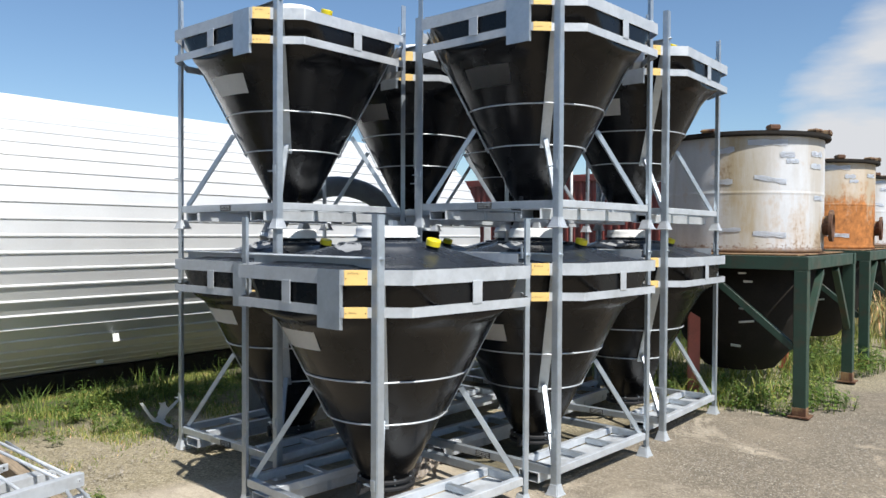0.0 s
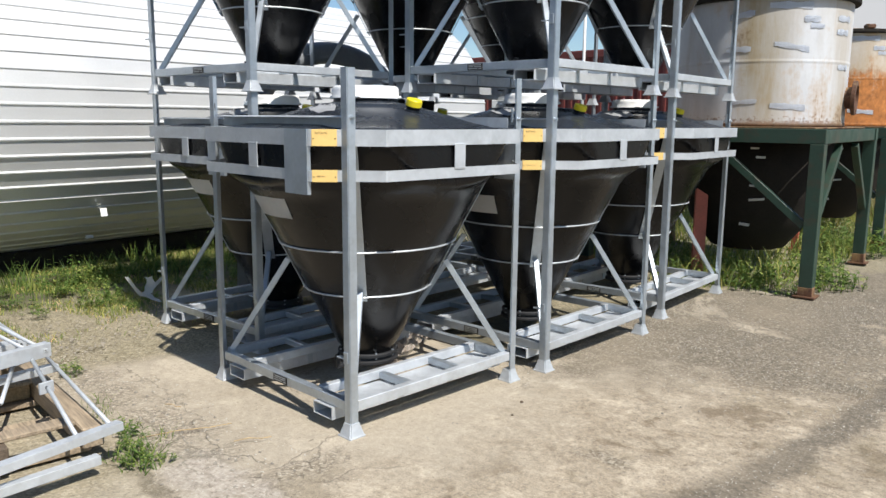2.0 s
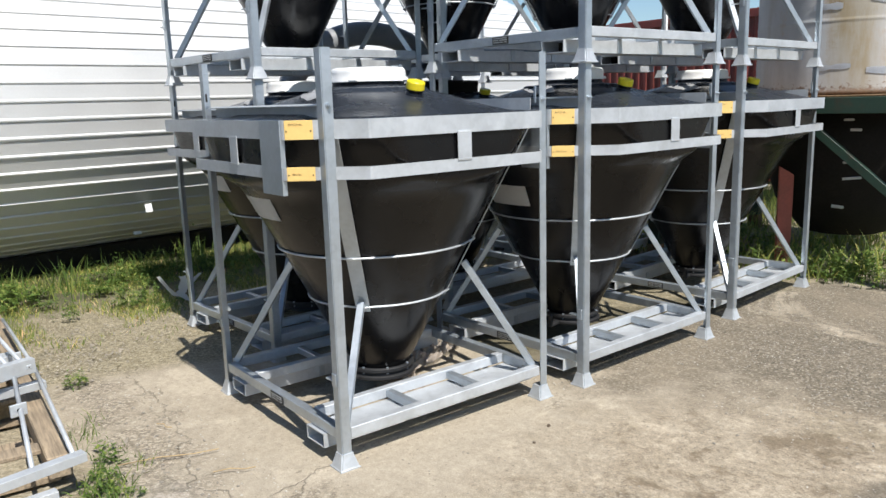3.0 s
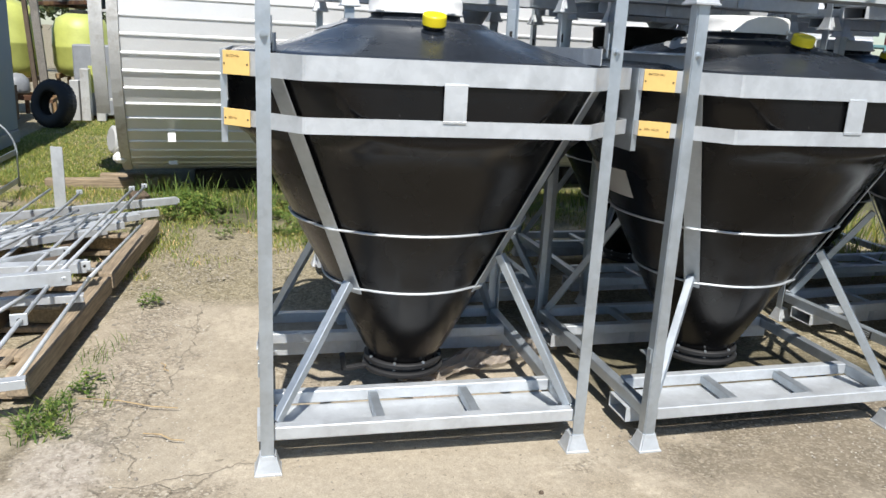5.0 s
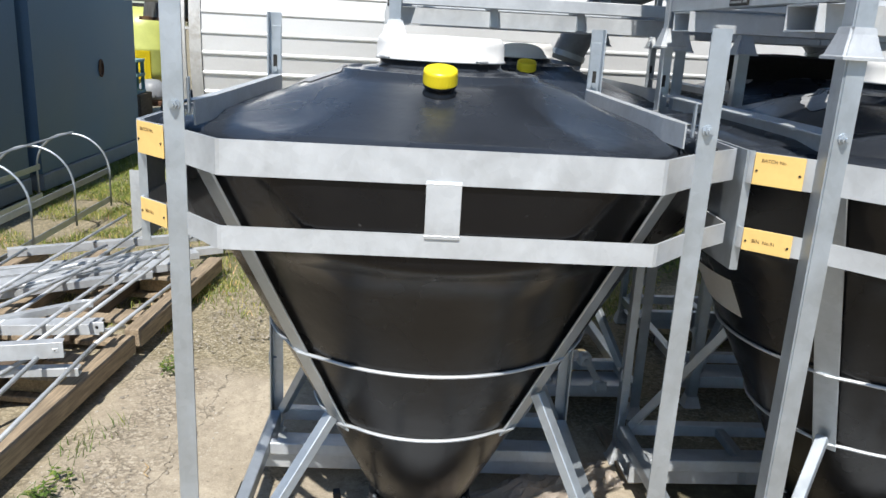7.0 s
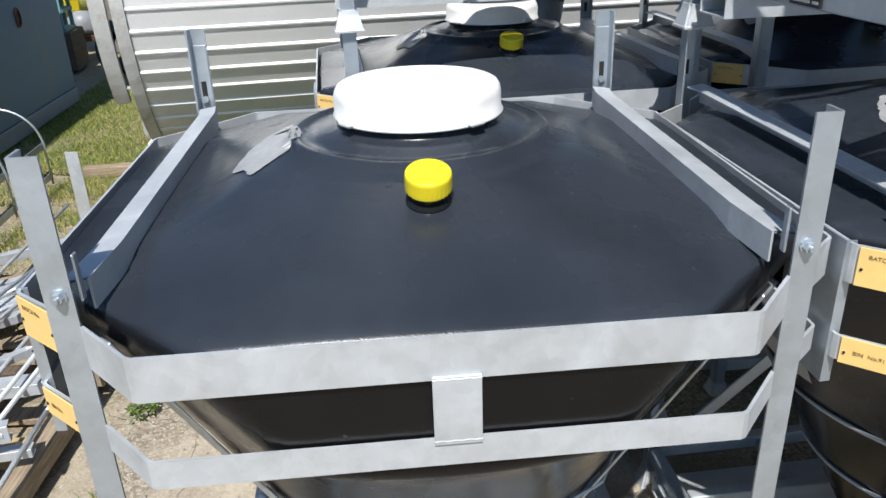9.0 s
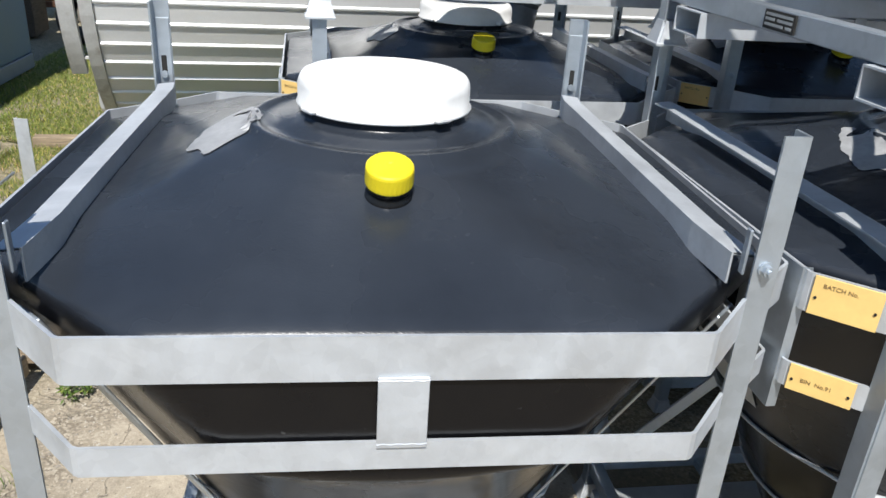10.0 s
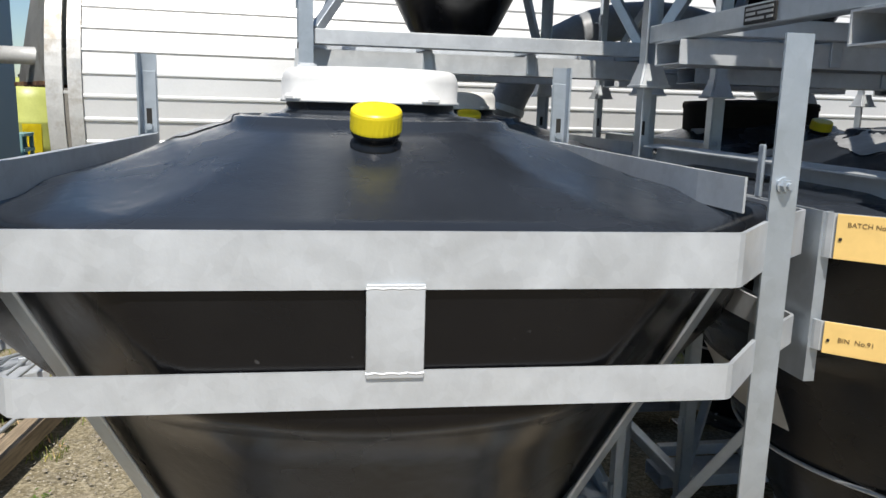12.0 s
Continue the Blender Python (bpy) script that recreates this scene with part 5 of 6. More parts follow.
for y, z in ((0.0, 0.664), (0.298, 0.352), (-0.298, 0.352), (0.298, 0.10), (-0.298, 0.10)):
    bm = bmesh.new()
    bar(bm, (-1.13, y, z), (1.9, y, z), 0.008 if z < 0.6 else 0.03, 0.05 if z < 0.6 else 0.008)
    part("strap", bm, GALV, cage)
for y in (-0.22, 0.22):
    part("rail", boxed(0.55, 1.95, y - 0.015, y + 0.015, 0.02, 0.075), GALV, cage)
for i in range(5):
    part("rung", rod(bmesh.new(), [(0.65 + 0.29 * i, -0.21, 0.05), (0.65 + 0.29 * i, 0.21, 0.05)], 0.012, 8), GALV_NEW, cage)

# ---- lime tanks, trailer gear and crates behind the silo's end ----
def lime_tank(x, y, r, z0, z1, tag):
    tk = thing("spray_tank", pose(x, y, 0), "rounded lime-green plastic tank on a dark steel cradle", "tank", "lime tanks")
    h = z1 - z0
    pr = [(r * 0.55, z0), (r * 0.88, z0 + h * 0.06), (r, z0 + h * 0.2), (r * 1.0, z0 + h * 0.44), (r * 1.02, z0 + h * 0.46), (r * 1.02, z0 + h * 0.49), (r, z0 + h * 0.51), (r * 0.98, z0 + h * 0.75), (r * 0.82, z0 + h * 0.92), (r * 0.45, z1), (r * 0.2, z1)]
    part("shell", lathe(bmesh.new(), pr, 36), LIME, tk, "", True)
    part("lid", lathe(bmesh.new(), [(r * 0.36, z1), (r * 0.36, z1 + 0.05), (r * 0.3, z1 + 0.06)], 24), RUBBER, tk)
    for s in (-1, 1):
        bm = boxed(-r, r, s * r * 0.7 - 0.03, s * r * 0.7 + 0.03, z0 - 0.02, z0 + 0.06)
        part("cradle_beam", bm, RUST, tk)
        for u in (-1, 1):
            part("leg", boxed(u * r * 0.8 - 0.03, u * r * 0.8 + 0.03, s * r * 0.7 - 0.03, s * r * 0.7 + 0.03, 0, z0 - 0.022), RUST, tk)
    if tag:
        bm = bmesh.new()
        rows = [[bm.verts.new(((r + 0.02) * math.cos(q), (r + 0.02) * math.sin(q), z)) for q in (0.02, 0.16, 0.30, 0.44)] for z in (z0 + h * 0.10, z0 + h * 0.46)]
        for i in range(3):
            bm.faces.new((rows[0][i], rows[0][i + 1], rows[1][i + 1], rows[1][i]))
        bmesh.ops.solidify(bm, geom=bm.faces[:], thickness=0.004)
        part("label", bm, YELLOW, tk, "yellow square label")
    return tk


lime_tank(-12.1, -4.20, 0.60, 0.52, 1.80, True)
lime_tank(-12.5, -3.06, 0.47, 0.58, 1.64, False)
for y, w in ((-3.60, 0.07), (-3.46, 0.12)):
    solid("timber_post", boxed(-0.05, 0.05, -w / 2, w / 2, 0, 3.0, bevel=0.008), TIMBER_DARK if w < 0.1 else TIMBER_GREY, "tall weathered post between the lime tanks", "post", pose(-11.6, y, 0, 3, 0, 4), "posts")
wheel = thing("spare_tyre", pose(-9.9, -2.97, 0.325, -20) @ pose(0, 0, 0, 0, 0, 56), "worn black rubber tyre without a rim leaning in grass", "tyre")
bm = bmesh.new()
lathe(bm, [(0.17, -0.085), (0.20, -0.11), (0.27, -0.12), (0.325, -0.105), (0.345, -0.075), (0.345, 0.075), (0.325, 0.105), (0.27, 0.12), (0.20, 0.11), (0.17, 0.085), (0.19, 0.07), (0.31, 0.08), (0.31, -0.08), (0.19, -0.07), (0.17, -0.085)], 40, cap=False)
bm.transform(Matrix.Rotation(math.pi / 2, 4, "X"))
part("casing", bm, RUBBER, wheel, "", True)
for k in range(36):
    a_ = 2 * math.pi * k / 36
    for s in (-1, 1):
        bm = bmesh.new()
        bar(bm, (0.346 * math.cos(a_), s * 0.012, 0.346 * math.sin(a_)), (0.346 * math.cos(a_ + 0.06), s * 0.078, 0.346 * math.sin(a_ + 0.06)), 0.034, 0.014, (math.cos(a_), 0, math.sin(a_)))
        part("tread_block", bm, RUBBER, wheel)
bm = bmesh.new()
bar(bm, (-11.2, -3.25, 0.30), (-10.5, -4.6, 0.34), 0.08, 0.08)
bar(bm, (-11.9, -3.4, 0.30), (-10.9, -4.8, 0.34), 0.08, 0.08)
bar(bm, (-11.6, -3.3, 0.29), (-10.7, -3.2, 0.29), 0.06, 0.06)
box(bm, -11.75, -11.65, -3.45, -3.35, 0, 0.28, 0.005)
box(bm, -10.75, -10.65, -4.65, -4.55, 0, 0.30, 0.005)
solid("trailer_drawbar", bm, RUST, "rusty steel trailer drawbar near the ground", "trailer")
solid("pump_housing", lathe(bmesh.new(), [(0.20, 0), (0.22, 0.05), (0.20, 0.22), (0.12, 0.30), (0.05, 0.31)], 28), DUCT, "domed grey pump housing on the drawbar", "pump", pose(-11.3, -3.85, 0.36), smooth=True)
cab = thing("machine_cabinet", pose(-11.35, -2.58, 0), "dark grey machine cabinet with a pale green panel", "cabinet")
part("body", boxed(-0.3, 0.3, -0.34, 0.40, 0.05, 1.16, bevel=0.02), DUCT, cab)
part("panel", boxed(0.302, 0.315, -0.12, 0.16, 0.42, 0.84, bevel=0.004), LIME, cab, "pale green panel")
for i in range(2):
    part("foot", boxed(-0.3 + 0.4 * i, -0.2 + 0.4 * i, -0.32, 0.38, 0, 0.048), RUST, cab)
for i, (dy, hh) in enumerate(((-0.20, 0.62), (-0.05, 0.80), (0.16, 0.20))):
    solid("white_carton", boxed(-0.12, 0.12, -0.065, 0.065, 0, hh, bevel=0.006), SILO_RIM, "tall dull white carton leaning by the cabinet", "carton", pose(-10.85, -2.66 + dy, 0, 0, 0, 3 * i), "white cartons")


def slat_crate(name, m, w, d, h, mat, label, n):
    cr = thing(name, m, label, "crate", "slatted crates")
    for z in (0.0, h * 0.5, h - 0.04):
        part("rail", boxed(-d / 2, d / 2, -w / 2, w / 2, z, z + 0.04), mat, cr)
    for s in (-1, 1):
        for i in range(n):
            y = -w / 2 + w * (i + 0.5) / n
            x = s * d / 2
            part("slat", boxed(x - 0.012 + 0.013 * s, x + 0.012 + 0.013 * s, y - w / n * 0.3, y + w / n * 0.3, 0, h, bevel=0.002), mat, cr)
    return cr


solid("timber_baulk", boxed(-0.35, 0.35, -0.4, 0.4, 0, 0.52, bevel=0.01), TIMBER_DARK, "thick dark timber baulk under a teal crate", "timber", pose(-10.4, -4.05, 0, 0, 0, 5))
slat_crate("teal_crate", pose(-10.4, -4.02, 0.522, 0, 0, 5), 0.62, 0.5, 0.5, TEAL, "slatted teal plastic crate on dark timbers", 7)
slat_crate("pale_crate", pose(-8.35, 9.1, 0.0, 0, 0, 45), 1.3, 0.9, 1.75, TEAL, "tall slatted pale teal crate beyond the silo", 9)
for x, y in ((-7.85, 9.35), (-7.45, 9.55)):
    solid("white_post", boxed(-0.07, 0.07, -0.07, 0.07, 0, 1.85, bevel=0.01), SILO_RIM, "weathered white post by the container", "post", pose(x, y, 0, 0, 0, 40), "white posts")

# ---- red shipping container ----
con = thing("red_container", pose(-6.2, 10.5, 0) @ Matrix.Diagonal((1, 1, 1.085, 1)), "faded red corrugated steel shipping container", "container")
bm = bmesh.new()
L = 6.06
n = 36
pr = []
for i in range(n):
    x0 = -L / 2 + L * i / n
    wv = L / n
    pr += [(x0, 0.0), (x0 + wv * 0.30, 0.0), (x0 + wv * 0.5, 0.035), (x0 + wv * 0.8, 0.035)]
pr.append((L / 2, 0.0))
lo = [bm.verts.new((x, y, 0.16)) for x, y in pr]
hi = [bm.verts.new((x, y, 2.44)) for x, y in pr]
for i in range(len(pr) - 1):
    bm.faces.new((lo[i], lo[i + 1], hi[i + 1], hi[i]))
part("side", bm, RED, con)
part("roof", boxed(-L / 2, L / 2, 0.0, 2.4, 2.52, 2.57), RED, con)
part("back", boxed(-L / 2, L / 2, 2.36, 2.42, 0.16, 2.44), RED, con)
for x in (-L / 2, L / 2):
    part("corner_post", boxed(x - 0.06, x + 0.06, -0.03, 0.09, 0.0, 2.60), RED, con)
    part("end", boxed(x - 0.02, x + 0.02, 0.091, 2.36, 0.161, 2.43), RED, con)
part("top_rail", boxed(-L / 2 + 0.061, L / 2 - 0.061, -0.02, 0.06, 2.442, 2.55), RED, con)
part("bottom_rail", boxed(-L / 2 + 0.061, L / 2 - 0.061, -0.02, 0.06, 0.02, 0.158), RED, con)

solid("thin_pole", rod(bmesh.new(), [(0, 0, 0), (0, 0, 3.6)], 0.03, 10), SILO_RIM, "thin pale pole in front of the container", "pole", pose(-5.85, 10.2, 0), smooth=True)

# ---- rusted tanks on green stands ----
def stand_and_tank(dx, dy, mat, n_patch, label):
    st = thing("steel_stand", pose(dx, dy, 0, 0, 0, 6), "dark green painted steel stand on four legs", "stand", "green tank stands")
    W = 2.1
    H = 1.41
    legs = [(0, 0), (0, W), (-W, 0), (-W, W)]
    for x, y in legs:
        lg = part("leg", boxed(x - 0.055, x + 0.055, y - 0.055, y + 0.055, 0.012, H - 0.122, bevel=0.004), GREEN_PAINT, st)
        part("base_plate", boxed(x - 0.09, x + 0.09, y - 0.09, y + 0.09, 0.0, 0.012, bevel=0.001), RUST, lg)
        part("rust_scale", boxed(x - 0.057, x + 0.057, y - 0.057, y + 0.057, 0.013, 0.085 + 0.03 * (x < 0) + 0.02 * (y > 0), bevel=0.002), RUST, lg, "brown rust at the foot of the leg")
    for y in (0, W):
        part("top_beam", boxed(-W - 0.06, 0.06, y - 0.05, y + 0.05, H - 0.12, H, bevel=0.004), GREEN_PAINT, st)
    for x in (0, -W):
        part("side_beam", boxed(x - 0.048, x + 0.048, 0.051, W - 0.051, H - 0.118, H - 0.004, bevel=0.004), GREEN_PAINT, st)
    for p, q in (((0, 0.06, 0.60), (0, 0.72, 1.26)), ((0, W - 0.06, 0.60), (0, W - 0.72, 1.26)), ((-0.06, 0, 0.60), (-0.85, 0, 1.26)), ((-W + 0.06, 0, 0.60), (-W + 0.85, 0, 1.26))):
        bm = bmesh.new()
        bar(bm, p, q, 0.06, 0.06)
        part("knee_brace", bm, GREEN_PAINT, st)
    part("deck_plate", boxed(-W + 0.05, -0.05, 0.05, W - 0.05, H + 0.002, H + 0.014, bevel=0.002), RUST, st, "rust-brown deck plate")
    tank = thing("rusted_tank", st.matrix_basis @ pose(-0.88, 1.17, H + 0.016), label, "tank", "rusted tanks")
    R, h = 0.80, 1.13
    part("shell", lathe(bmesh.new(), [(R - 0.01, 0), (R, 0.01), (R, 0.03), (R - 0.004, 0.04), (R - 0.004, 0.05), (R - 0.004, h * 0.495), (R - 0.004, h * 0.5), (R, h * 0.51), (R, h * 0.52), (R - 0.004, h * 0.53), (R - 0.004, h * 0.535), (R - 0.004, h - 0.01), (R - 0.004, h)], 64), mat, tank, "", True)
    part("rim", lathe(bmesh.new(), [(R - 0.02, h), (R + 0.05, h), (R + 0.055, h + 0.012), (R + 0.05, h + 0.045), (R - 0.02, h + 0.05)], 64), DARK_RUST_SHADE, tank, "rust-brown flanged rim", False)
    for k in range(7):
        an = math.radians(-150 + 31 * k + 9 * math.sin(k * 5.1))
        bm = bmesh.new()
        box(bm, -0.05, 0.06, -0.05 - 0.02 * (k % 3), 0.06, 0.0, 0.035 + 0.02 * (k % 2), 0.014)
        bm.transform(Matrix.Translation((R * math.cos(an), R * math.sin(an), h + 0.046)) @ Matrix.Rotation(an, 4, "Z"))
        part("rim_lug", bm, RUST, tank)
    part("cover", lathe(bmesh.new(), [(R - 0.02, h + 0.05), (R - 0.1, h + 0.065), (0.1, h + 0.09)], 48), RUST, tank)
    # strips of silvery tape: angle, height, width, depth, tilt
    strips = [(-56, 1.065, 0.38, 0.055, 0.0), (-86, 0.99, 0.22, 0.055, -0.15), (-87, 0.69, 0.22, 0.05, 0.0), (-54, 0.71, 0.31, 0.045, 0.16), (-13, 0.97, 0.22, 0.05, 0.0), (-14, 0.85, 0.2, 0.05, 0.0),
              (-42, 0.95, 0.16, 0.05, 0.0), (-10, 0.54, 0.2, 0.045, 0.0), (-54, 0.18, 0.32, 0.05, 0.06), (-82, 0.22, 0.24, 0.04, -0.05), (-38, 0.89, 0.14, 0.04, 0.0)]
    for an, z, wdt, hh, tl in strips[::n_patch]:
        an = math.radians(an)
        bm = bmesh.new()
        rr = [[bm.verts.new(((R + 0.0015) * math.cos(an + wdt / R * (i / 5 - 0.5)), (R + 0.0015) * math.sin(an + wdt / R * (i / 5 - 0.5)), z + s * hh * (0.5 + 0.12 * math.sin(i * 2.3 + an * 9)) - tl * wdt * (i / 5 - 0.5))) for i in range(6)] for s in (-1, 1)]
        for i in range(5):
            bm.faces.new((rr[0][i], rr[0][i + 1], rr[1][i + 1], rr[1][i]))
        bmesh.ops.solidify(bm, geom=bm.faces[:], thickness=0.0008)
        part("tape", bm, TAPE, tank, "strip of silvery tape")
    # round inlet with flange on the side
    an = math.radians(5)
    bm = bmesh.new()
    lathe(bm, [(0.10, -0.05), (0.10, 0.05), (0.155, 0.05), (0.16, 0.055), (0.16, 0.085), (0.12, 0.09), (0.11, 0.06)], 28)
    bm.transform(Matrix.Translation((R * math.cos(an), R * math.sin(an), 0.27)) @ Matrix.Rotation(an, 4, "Z") @ Matrix.Rotation(math.pi / 2, 4, "Y"))
    part("inlet_flange", bm, RUST, tank, "rusty round inlet flange")
    # the cone is blackened and widened for the shade under the deck
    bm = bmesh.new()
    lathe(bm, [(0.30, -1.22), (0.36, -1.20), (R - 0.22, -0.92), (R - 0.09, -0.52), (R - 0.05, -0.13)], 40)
    part("hopper_cone", bm, DARK_RUST_SHADE, tank, "rusty cone beneath the deck, blackened for the shade there", True)
    # column of small plates down the cone
    for k, (z, half) in enumerate(((-0.20, 0.04), (-0.28, 0.045), (-0.43, 0.035), (-0.55, 0.03), (-0.68, 0.075), (-0.93, 0.05))):
        a_ = math.radians(-72 + 5 * math.sin(k * 2.1))
        r_ = R - 0.046 + (z + 0.13) * 0.10 - max(0.0, -0.52 - z) * 0.23
        bm = boxed(-0.004, 0.004, -half, half * 0.9, -0.010 - 0.004 * (k % 3), 0.010, bevel=0.004)
        bm.transform(Matrix.Translation((r_ * math.cos(a_), r_ * math.sin(a_), z)) @ Matrix.Rotation(a_, 4, "Z") @ Matrix.Rotation(math.radians(12), 4, "Y") @ Matrix.Rotation(math.radians(9 * math.sin(k * 3.3)), 4, "X"))
        part("slot_plate", bm, SILO_RIM, tank, "small pale plate on the cone")
    return st


stand_and_tank(0.40, 4.60, TANK_WHITE, 1, "white-painted steel tank streaked with rust on a stand")
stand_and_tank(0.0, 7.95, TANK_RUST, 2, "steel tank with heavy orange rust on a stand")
stand_and_tank(-0.46, 11.4, TANK_WHITE, 3, "white-painted steel tank streaked with rust on a stand")
# red steel post behind the bins
bm = boxed(-0.012, 0.012, -0.062, 0.062, 0.012, 0.86, bevel=0.003)
for v in bm.verts:
    if v.co.z > 0.5:
        v.co.z -= 0.07 if v.co.y > 0 else 0.0
box(bm, -0.05, -0.0125, 0.045, 0.062, 0.012, 0.78, 0.002)
box(bm, -0.08, 0.08, -0.09, 0.09, 0.0, 0.0115, 0.001)
solid("steel_post", bm, PIPE_RED, "faded red steel post standing in weeds behind bins", "post", pose(-0.67, 4.75, -0.01, 0, 0, -38))
bm = boxed(-0.035, 0.035, -0.035, 0.035, 0.0, 0.80, bevel=0.005)
box(bm, -0.06, 0.06, -0.06, 0.06, -0.02, 0.0, 0.002)
solid("steel_post", bm, PIPE_RED, "short red steel post under the second stand", "post", pose(-0.67, 7.2, 0.0, 0, 0, 10))

# ---- crumpled clear film under the front bin ----
def crumpled(name, cx, cy, lx, ly, turn, high, seed, label):
    bm = bmesh.new()
    nx, ny = 26, 16
    m = pose(cx, cy, 0.012, 0, 0, turn)
    g = {}
    for i in range(nx + 1):
        for j in range(ny + 1):
            u, v = i / nx - 0.5, j / ny - 0.5
            hgt = high * math.exp(-(u * 3.2) ** 2 - (v * 3.4) ** 2)
            w = noise.noise((u * 6 + seed, v * 7, seed)) + 0.6 * noise.noise((u * 17, v * 19 + seed, 2))
            edge = 1 + 0.22 * noise.noise((u * 4, v * 4, seed + 5))
            g[i, j] = bm.verts.new(m @ Vector((u * lx * edge, v * ly * edge, max(0.002, hgt * (0.75 + 0.5 * w) + 0.03 * (w + 0.5)))))
    for i in range(nx):
        for j in range(ny):
            bm.faces.new((g[i, j], g[i + 1, j], g[i + 1, j + 1], g[i, j + 1]))
    return solid(name, bm, WRAP, label, "plastic film")


crumpled("plastic_film", -0.50, 0.68, 0.30, 0.22, 20, 0.085, 1.0, "crumpled clear plastic film under the bin outlet")
crumpled("plastic_film", -0.80, 1.00, 0.74, 0.17, -64, 0.045, 4.0, "long crumpled strip of clear plastic film on the ground")

# white scrap standing in the grass
bm = bmesh.new()
for p1, p2, wide in (((0.0, -0.02, 0.0), (-0.02, -0.14, 0.20), 0.022), ((0.02, 0.06, 0.10), (0.0, 0.03, 0.17), 0.040), ((0.0, 0.05, 0.08), (0.03, 0.16, 0.17), 0.026), ((0.03, 0.02, 0.02), (0.09, 0.04, 0.0), 0.03)):
    rows = []
    for i in range(9):
        f = i / 8
        c = Vector((0, 0, 0.05)) * (1 - f) ** 2 + Vector(p1) * 2 * f * (1 - f) + Vector(p2) * f * f
        wd = wide * (1.1 - 0.6 * f + 0.4 * noise.noise((i * 0.6, wide * 90, 2)))
        rows.append([bm.verts.new((c.x + 0.5 * s * wd, c.y + 0.8 * s * wd, c.z + 0.2 * wd * abs(s))) for s in (-1, 0, 1)])
    for p, q in zip(rows, rows[1:]):
        for k in range(2):
            bm.faces.new((p[k], p[k + 1], q[k + 1], q[k]))
bmesh.ops.solidify(bm, geom=bm.faces[:], thickness=0.004)
solid("plastic_scrap", bm, WHITE, "torn white plastic scrap lying in the grass", "scrap", pose(-3.25, 0.48, -0.01, 0, 0, 18) @ Matrix.Scale(1.15, 4))
# clamp left standing on the base of the bin behind
clamp = thing("frame_clamp", pose(-1.45, 1.372, 0.143, 0, 0, 8), "galvanised clamp of two jaws standing on a bin base", "clamp")
bm = boxed(-0.02, 0.05, -0.025, 0.025, 0.004, 0.016, bevel=0.001)
box(bm, 0.01, 0.06, -0.03, 0.02, 0.016, 0.062, 0.004)
box(bm, 0.018, 0.062, -0.010, 0.004, 0.062, 0.070, 0.001)
part("lower_jaw", bm, GALV_NEW, clamp)
bm = bmesh.new()
bar(bm, (0.035, -0.015, 0.055), (0.04, -0.075, 0.150), 0.028, 0.012, (1, 0, 0))
part("link", bm, GALV_NEW, clamp)
bm = boxed(0.01, 0.065, -0.115, -0.065, 0.140, 0.192, bevel=0.005)
box(bm, 0.005, 0.03, -0.135, -0.110, 0.165, 0.195, 0.002)
part("upper_jaw", bm, GALV_NEW, clamp)
part("bolt", rod(bmesh.new(), [(0.063, -0.09, 0.166), (0.078, -0.09, 0.166)], 0.012, 6), GALV, clamp)
bm = bmesh.new()
bar(bm, (-1.36, 1.375, 0.0), (-0.93, 1.415, 0.0), 0.05, 0.016)
solid("timber_lath", bm, TIMBER, "pale split timber lath lying between the bins", "timber")
# twigs on the concrete
for x, y, ln, t in ((-0.25, -0.38, 0.17, 62), (-0.55, -0.55, 0.42, 70), (-0.9, -0.45, 0.10, 20)):
    bm = bmesh.new()
    rod(bm, [(-ln / 2, 0, 0.006), (-ln * 0.1, 0.012, 0.009), (ln * 0.25, -0.006, 0.008), (ln / 2, 0.008, 0.006)], 0.0024, 5)
    solid("twig", bm, PINE, "small pale dry twig on the concrete", "twig", pose(x, y, 0, 0, 0, t), "twigs")

for x, y, r in ((0.284, 0.917, 0.010), (0.365, 0.741, 0.008)):
    bm = bmesh.new()
    lathe(bm, [(r * 0.8, 0), (r, r * 0.4), (r * 0.7, r * 1.0), (r * 0.2, r * 1.2)], 7)
    solid("clod", bm, TIMBER_DARK, "small dark clod of earth on the concrete", "clod", pose(x, y, -0.014, 6, 4, x * 90), "clods")

# ---- grass and weeds ----
rng = np.random.default_rng(7)


def blades(name, pts, h0, h1, width, mat, label, lean=0.5):
    """Many thin blades of grass in one sheet."""
    n = len(pts)
    an = rng.uniform(0, 2 * np.pi, n)
    hh = rng.uniform(h0, h1, n)
    ln = rng.uniform(0.1, lean, n) * hh
    la = rng.uniform(0, 2 * np.pi, n)
    dx, dy = np.cos(an) * width / 2, np.sin(an) * width / 2
    ex, ey = np.cos(la) * ln, np.sin(la) * ln
    x, y, z = pts[:, 0], pts[:, 1], np.full(n, -0.04)
    v = np.stack([np.stack([x - dx, y - dy, z], 1), np.stack([x + dx, y + dy, z], 1),
                  np.stack([x + dx * 0.7 + ex * 0.4, y + dy * 0.7 + ey * 0.4, z + hh * 0.6], 1), np.stack([x - dx * 0.7 + ex * 0.4, y - dy * 0.7 + ey * 0.4, z + hh * 0.6], 1),
                  np.stack([x + ex, y + ey, z + hh], 1)], 1).reshape(-1, 3)
    k = np.arange(n) * 5
    faces = [(a_, a_ + 1, a_ + 2, a_ + 3) for a_ in k] + [(a_ + 3, a_ + 2, a_ + 4) for a_ in k]
    me = bpy.data.meshes.new(name)
    me.from_pydata(v.tolist(), [], faces)
    me.materials.append(mat)
    return tagged(new(name, me), label, "grass", kind="stuff")


